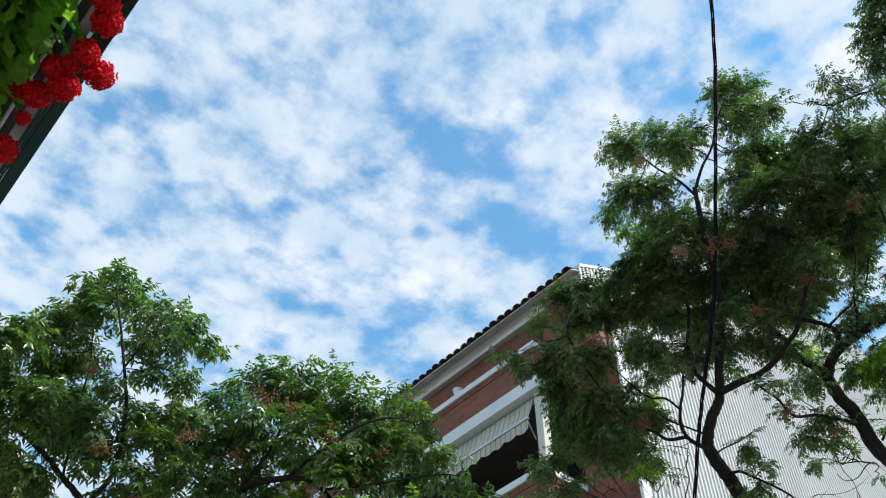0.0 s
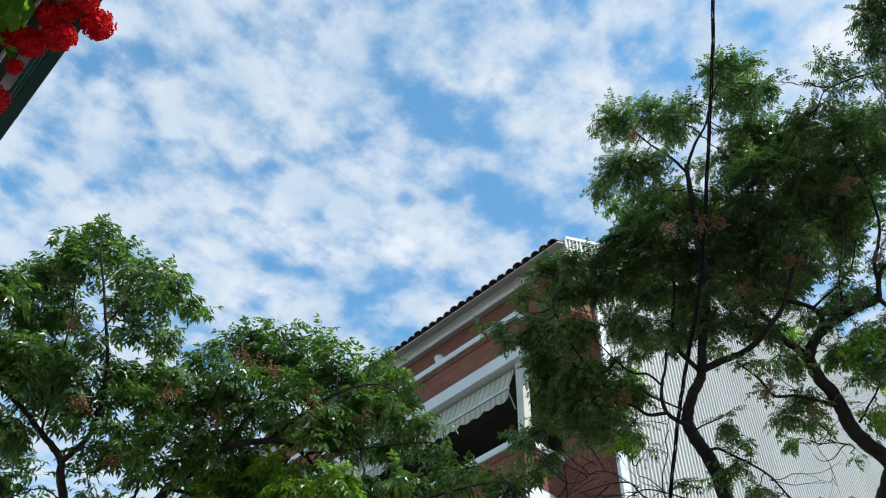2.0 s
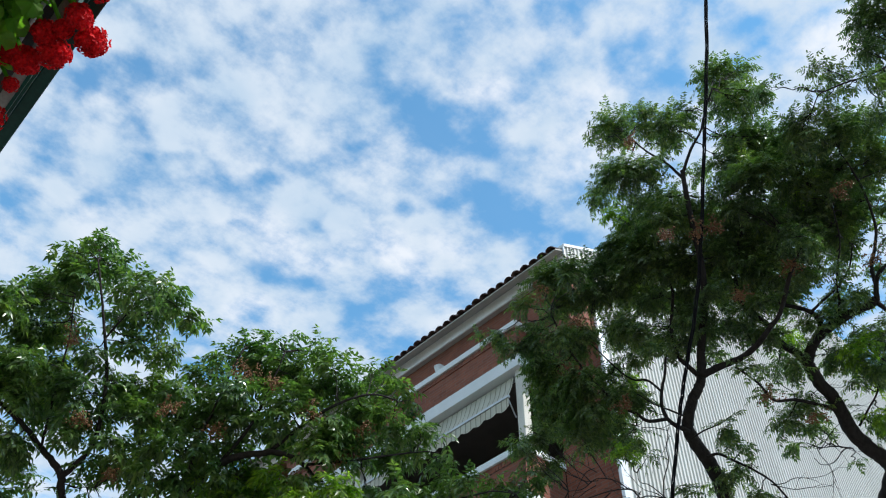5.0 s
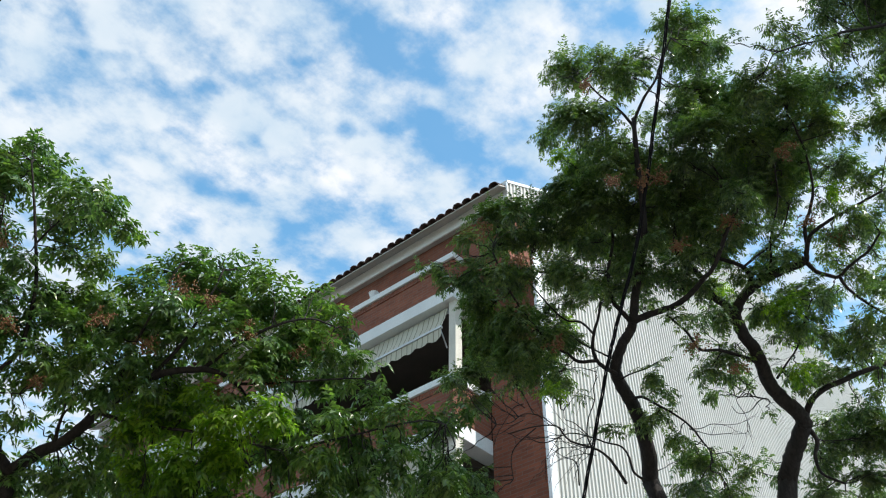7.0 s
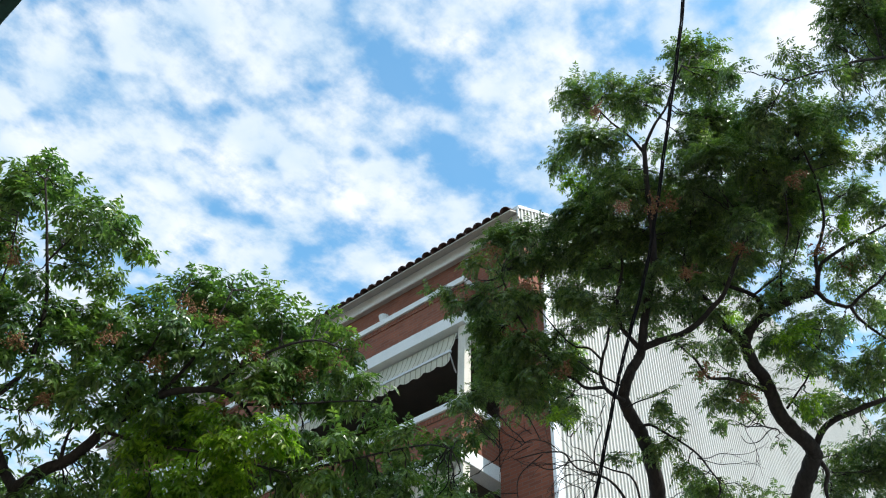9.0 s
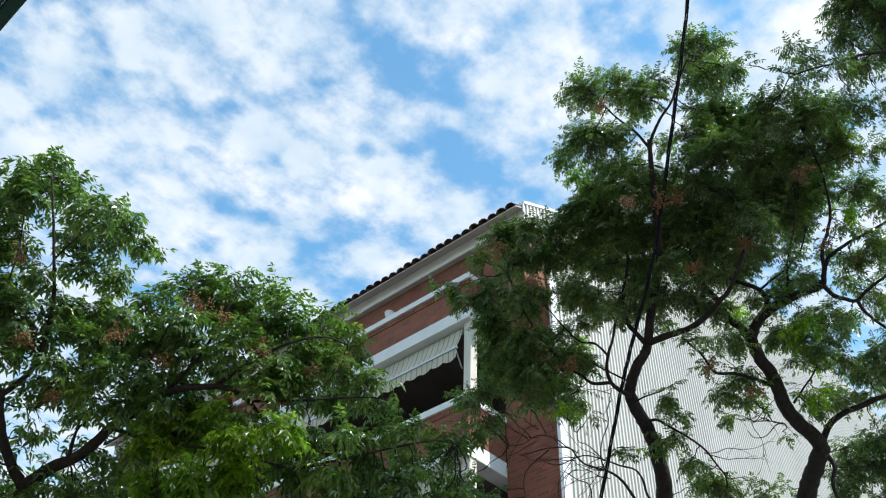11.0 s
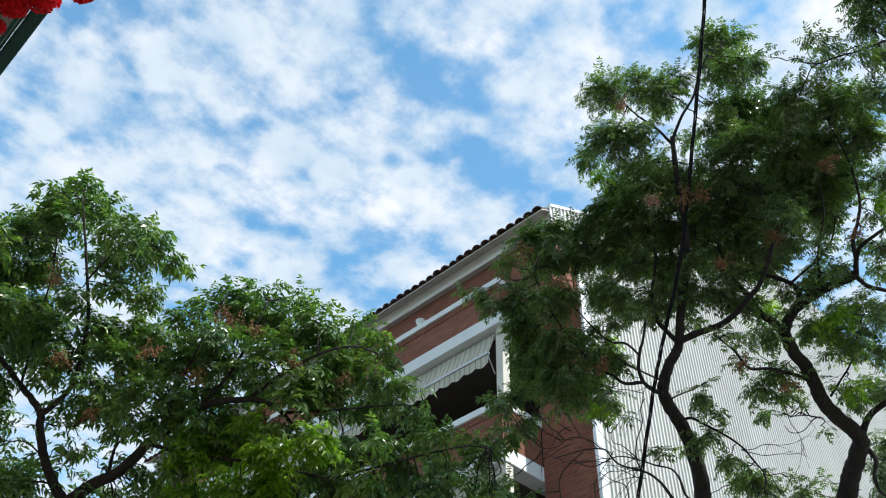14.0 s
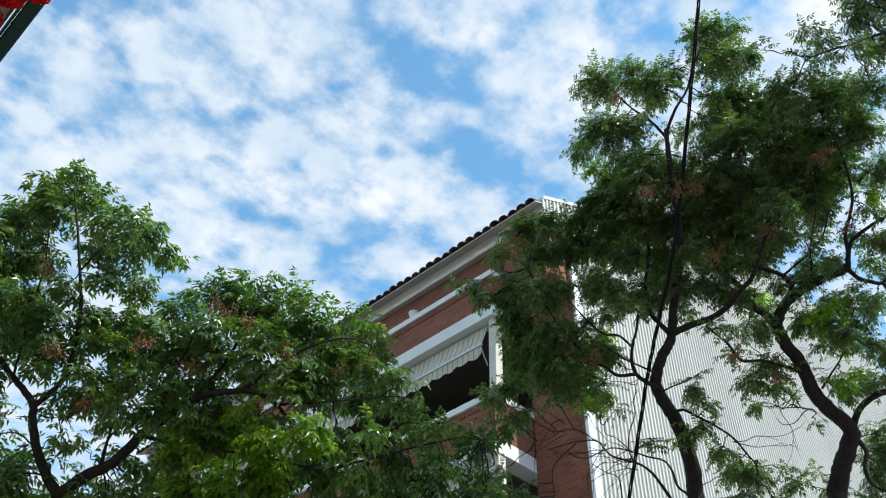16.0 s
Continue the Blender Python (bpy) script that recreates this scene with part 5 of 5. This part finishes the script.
    bunches(grow, [(4.13, 5.73, 5.32, 0.24), (4.39, 5.98, 4.97, 0.25), (3.64, 6.31, 5.83, 0.16), (4.43, 5.66, 4.72, 0.19), (3.99, 6.69, 4.68, 0.25), (3.16, 6.62, 5.42, 0.14), (3.54, 6.75, 5.23, 0.17), (3.59, 6.21, 4.96, 0.16), (3.87, 6.22, 5.12, 0.15)])
    bunches(grow, [(3.22, 6.47, 5.56, 0.23), (3.5, 6.27, 5.6, 0.27), (3.37, 6.69, 5.31, 0.23), (3.46, 6.05, 5.06, 0.25), (3.76, 5.84, 5.16, 0.24), (3.49, 6.63, 4.86, 0.25), (3.64, 6.12, 4.71, 0.24), (4.03, 6.06, 4.87, 0.24)], backlit=True)
    bough(grow, [(3.97, 5.42, 5.15), (4.2, 5.19, 5.24), (4.4, 4.99, 5.33), (4.6, 4.79, 5.42), (4.82, 4.59, 5.5), (5.01, 4.5, 5.51)], 0.0143, 0.006)
    bunches(grow, [(4.04, 4.91, 5.3, 0.14), (4.12, 5.14, 5.1, 0.23), (4.58, 5.19, 5.47, 0.18), (4.61, 4.93, 5.61, 0.12), (4.62, 4.66, 5.51, 0.14), (5.16, 4.84, 5.81, 0.15), (4.64, 4.8, 5.19, 0.17), (5.18, 4.72, 5.6, 0.12), (5.33, 4.64, 5.87, 0.12), (4.78, 5.38, 5.23, 0.18), (4.78, 4.73, 5.06, 0.09), (4.32, 5.28, 4.88, 0.24), (4.81, 5.25, 4.84, 0.19), (4.38, 5.12, 5.47, 0.17)])
    bunches(grow, [(4.51, 4.95, 5.24, 0.16), (4.92, 5.1, 5.64, 0.15), (5.22, 5.1, 5.58, 0.14), (4.46, 5.31, 5.14, 0.17), (4.6, 4.88, 4.94, 0.16), (5.14, 4.87, 5.25, 0.12), (5.46, 4.96, 5.57, 0.11), (5.18, 4.64, 5.08, 0.17), (5.78, 4.9, 5.16, 0.18), (5.28, 5.01, 4.97, 0.2), (5.06, 5.21, 4.85, 0.2), (4.94, 5.65, 4.89, 0.2), (5.36, 4.74, 5.34, 0.12)])
    bough(grow, [(1.88, 7.39, 5.96), (1.81, 7.27, 6.21), (1.72, 7.1, 6.52), (1.63, 6.92, 6.84), (1.5, 6.78, 7.16)], 0.0153, 0.0064)
    bunches(grow, [(1.44, 7.34, 7.64, 0.23), (1.28, 7.39, 7.48, 0.2), (1.06, 7.0, 6.99, 0.19), (1.62, 7.16, 7.2, 0.22), (1.39, 7.3, 7.06, 0.23), (1.71, 7.3, 6.83, 0.23), (1.4, 7.09, 6.51, 0.24), (1.84, 7.75, 6.74, 0.28), (1.94, 7.25, 6.13, 0.16)])
    bough(grow, [(1.9, 6.77, 6.86), (1.93, 6.51, 7.0), (1.99, 6.26, 7.09), (2.06, 6.06, 7.14)], 0.0106, 0.0047)
    bunches(grow, [(1.84, 6.19, 7.07, 0.19), (1.93, 5.93, 7.03, 0.15), (2.21, 6.23, 7.29, 0.14), (2.42, 6.32, 7.21, 0.13), (2.62, 6.46, 7.3, 0.07), (2.26, 6.76, 7.38, 0.23), (1.95, 6.79, 7.22, 0.14), (2.49, 6.79, 7.09, 0.17), (2.2, 6.91, 7.06, 0.17), (1.86, 6.82, 6.68, 0.16)])
    bough(grow, [(2.39, 7.63, 5.52), (2.21, 7.64, 5.6), (2.1, 7.69, 5.6), (1.99, 7.81, 5.54)], 0.0077, 0.0041)
    bunches(grow, [(2.22, 8.47, 5.73, 0.19), (2.15, 7.96, 5.74, 0.07), (1.84, 8.66, 5.9, 0.28), (2.52, 7.81, 5.78, 0.05), (2.08, 8.19, 6.06, 0.12), (1.88, 8.38, 5.92, 0.22)])
    bough(grow, [(2.57, 7.68, 5.35), (2.42, 7.76, 5.35), (2.29, 7.9, 5.3), (2.11, 8.06, 5.26)], 0.0103, 0.0051)
    bunches(grow, [(2.29, 7.75, 5.26, 0.17), (2.71, 8.33, 5.45, 0.12), (2.21, 7.86, 5.03, 0.25), (2.03, 8.39, 5.28, 0.31), (2.63, 7.74, 5.34, 0.07), (2.46, 8.08, 5.21, 0.18), (2.55, 8.19, 5.4, 0.15), (2.3, 8.21, 5.49, 0.18), (2.41, 7.91, 5.42, 0.13)])
    bough(grow, [(2.18, 7.45, 5.75), (2.28, 7.36, 5.71), (2.4, 7.21, 5.69)], 0.0051, 0.0031)
    bunches(grow, [(2.54, 7.25, 5.87, 0.12), (2.42, 7.56, 5.82, 0.07), (2.53, 7.3, 5.64, 0.05), (2.55, 7.09, 5.92, 0.15), (2.44, 7.34, 5.62, 0.08)])
    end_crown(grow)
    for i, p in enumerate(NEAR_FRUIT):
        panicle(p, tree, 400 + i)


build_far_tree()
build_near_tree()


# ---------------------------------------------------------------- overhead cable
def build_cable():
    cab = thing("cable_bundle", "black twisted overhead cable bundle crossing the street", "cable", (0, 0, 0))
    line = smooth_path(CABLE, 20)
    for k in range(3):
        pts = []
        for i, p in enumerate(line):
            ph = i * 0.23 + k * 2 * math.pi / 3
            pts.append(p + Vector((math.cos(ph) * 0.012, math.sin(ph) * 0.012, math.sin(ph + 0.7) * 0.008)))
        part("cable", tube(pts, [0.0082] * len(pts), 6), M_BLACK, cab, smooth=True)


CABLE = [(4.41, 0.97, 10.12), (4.92, 1.48, 9.32), (5.41, 2.07, 8.49), (5.91, 2.77, 7.41), (6.15, 3.28, 6.69), (6.33, 3.58, 6.32), (6.74, 4.18, 5.54), (7.14, 4.72, 4.96)]
build_cable()


# ---------------------------------------------------------------- own side: house, balcony and geraniums
def build_own_house():
    house = thing("house", "plain rendered house behind the flower balcony", "house", (-1.25, 0, 0))
    part("wall", box(-1.55, -1.25, -14, 16, 0, 9.5), M_RENDER, house)
    part("wall", box(-9.0, -8.7, -14, 16, 0, 9.5), M_RENDER, house)
    part("wall", box(-8.7, -1.55, -14, -13.7, 0, 9.5), M_RENDER, house)
    part("wall", box(-8.7, -1.55, 15.7, 16, 0, 9.5), M_RENDER, house)
    part("roof", box(-9.2, -1.05, -14.2, 16.2, 9.5, 9.75, 0.02), M_TILE, house)


build_own_house()
RX, RZ = 0.086, 3.036


def build_balcony():
    bal = thing("balcony", "balcony with dark green painted steel edge and grey rails", "balcony", (-0.3, 1.0, RZ))
    ya, yb = -1.6, 3.6
    # steel edge, a grey flat bar and a bright rod behind it
    part("edge_beam", box(RX - 0.026, RX, ya, yb, RZ, RZ + 0.035, 0.003), M_GREEN, bal, "dark green chipped steel edge")
    part("edge_lip", box(RX - 0.033, RX - 0.028, ya, yb, RZ - 0.004, RZ + 0.03), M_GREEN, bal)
    part("flat_bar", box(RX - 0.062, RX - 0.040, ya, yb, RZ + 0.012, RZ + 0.018, 0.002), M_STEEL, bal, "grey steel flat bar")
    part("rod", tube([(RX - 0.085, ya, RZ + 0.03), (RX - 0.085, yb, RZ + 0.03)], [0.0045, 0.0045], 8), M_TRIM, bal, "bright metal rod")
    part("slab", box(-1.25, -0.42, ya, yb, RZ - 0.05, RZ + 0.10, 0.01), M_SOFFIT, bal, "grey balcony slab")
    # dark sheet added so that the gaps behind the rails read as shade
    part("back_plate", box(-0.42, RX - 0.058, ya, yb, RZ + 0.061, RZ + 0.073), M_POT, bal, "dark plate added under the flower boxes to shade the gaps")
    y = ya + 0.05
    while y < yb:
        part("bracket", box(-0.42, RX - 0.028, y - 0.01, y + 0.01, RZ + 0.036, RZ + 0.06), M_GREEN, bal)
        
        part("post", box(RX - 0.024, RX - 0.002, y - 0.012, y + 0.012, RZ + 0.035, RZ + 0.95), M_GREEN, bal)
        y += 1.3
    part("handrail", box(RX - 0.05, RX, ya, yb, RZ + 0.95, RZ + 0.99, 0.006), M_GREEN, bal)


build_balcony()


def build_planter(y0, y1, seed):
    rng = random.Random(seed)
    z0 = RZ + 0.075
    box_ob = thing("planter", "dark window box full of red geraniums", "planter", (-0.2, (y0 + y1) / 2, z0), "flower boxes on the balcony")
    part("trough", prism([(-0.40, z0), (-0.09, z0), (-0.07, z0 + 0.15), (-0.42, z0 + 0.15)], "y", y0, y1), M_POT, box_ob)
    bm = bmesh.new()
    for _ in range(int(950 * (y1 - y0))):
        # round scalloped leaves spilling over the box towards the street
        pick = rng.random()
        if pick < 0.22:
            p = Vector((rng.uniform(-0.12, -0.015), rng.uniform(y0, y1), RZ + rng.uniform(-0.05, 0.05)))
        elif pick < 0.6:
            p = Vector((rng.uniform(-0.12, -0.02), rng.uniform(y0, y1), RZ + rng.uniform(0.03, 0.36)))
        else:
            p = Vector((rng.uniform(-0.44, -0.04), rng.uniform(y0, y1), RZ + rng.uniform(-0.02, 0.07)))
        r = rng.uniform(0.022, 0.038)
        nrm = Vector((rng.uniform(-0.1, 1.0), rng.uniform(-0.9, 0.3), rng.uniform(0.0, 0.9))).normalized()
        t1 = nrm.orthogonal().normalized()
        t2 = nrm.cross(t1)
        ring = []
        c = bm.verts.new(p - nrm * r * 0.25)
        for i in range(24):
            a = 2 * math.pi * i / 24
            rr = r * (1 + 0.09 * math.cos(8 * a)) * (0.45 if i == 0 else 1)
            ring.append(bm.verts.new(p + (t1 * math.cos(a) + t2 * math.sin(a)) * rr + nrm * 0.005 * math.sin(4 * a)))
        for i in range(24):
            bm.faces.new((c, ring[i], ring[(i + 1) % 24]))
    tagged(part("leaf_mass", bm, M_GERLEAF, box_ob, "round scalloped green leaves"), kind="stuff")
    return box_ob


def flower_head(p, r, parent, seed):
    """A round head of many ruffled florets on a stalk."""
    rng = random.Random(seed)
    bm = bmesh.new()
    c = Vector(p)
    n = 70
    for i in range(n):
        zz = 1 - 2 * (i + 0.5) / n
        a = i * 2.39996
        d = Vector((math.cos(a) * math.sqrt(1 - zz * zz), math.sin(a) * math.sqrt(1 - zz * zz), zz))
        q = c + d * r * rng.uniform(0.72, 1.0)
        t1 = d.orthogonal().normalized()
        t2 = d.cross(t1)
        for k in range(5):
            b = 2 * math.pi * (k + rng.uniform(-0.2, 0.2)) / 5
            u = t1 * math.cos(b) + t2 * math.sin(b)
            w = d.cross(u)
            s = r * rng.uniform(0.24, 0.34)
            v = [bm.verts.new(q - d * s * 0.3), bm.verts.new(q + u * s * 0.55 + w * s * 0.36 + d * s * rng.uniform(-0.1, 0.3)),
                 bm.verts.new(q + u * s + d * s * rng.uniform(-0.2, 0.35)), bm.verts.new(q + u * s * 0.55 - w * s * 0.36 + d * s * rng.uniform(-0.1, 0.3))]
            bm.faces.new(v)
    bmesh.ops.create_icosphere(bm, subdivisions=2, radius=r * 0.74, matrix=Matrix.Translation(c))
    head = part("flower_head", bm, M_PETAL, parent, "ruffled red geranium head")
    root = Vector((-0.12, p[1] + rng.uniform(-0.05, 0.05), RZ + 0.10))
    mid = c.lerp(root, 0.5) + Vector((0, 0, 0.02))
    part("stalk", tube(smooth_path([root, mid, c], 4), [0.004] * 9, 5), M_GERLEAF, parent)
    return head


boxes = [build_planter(-1.2, -0.2, 1), build_planter(-0.15, 0.85, 2), build_planter(0.9, 1.9, 3), build_planter(1.95, 2.95, 4)]
HEADS = [(0.06, 0.92, 2.98, 0.03), (0.04, 0.88, 2.98, 0.028), (0.1, 1.03, 2.98, 0.031), (0.06, 1.0, 2.98, 0.025), (0.06, 1.1, 2.98, 0.031), (0.03, 1.08, 2.99, 0.026), (0.03, 1.16, 2.99, 0.029), (-0.01, 1.2, 3.03, 0.027), (0.03, 1.23, 2.99, 0.016), (0.03, 1.33, 2.99, 0.031), (0.01, 1.19, 3.03, 0.022), (0.05, 1.05, 2.99, 0.019), (0.04, 0.84, 2.98, 0.024), (0.03, 0.78, 2.98, 0.026), (-0.03, 1.32, 3.03, 0.031), (-0.0, 1.46, 3.03, 0.032)]
for i, (x, y, z, r) in enumerate(HEADS):
    k = 0 if y < -0.17 else 1 if y < 0.87 else 2 if y < 1.92 else 3
    flower_head((x, y, z), r, boxes[k], 500 + i)
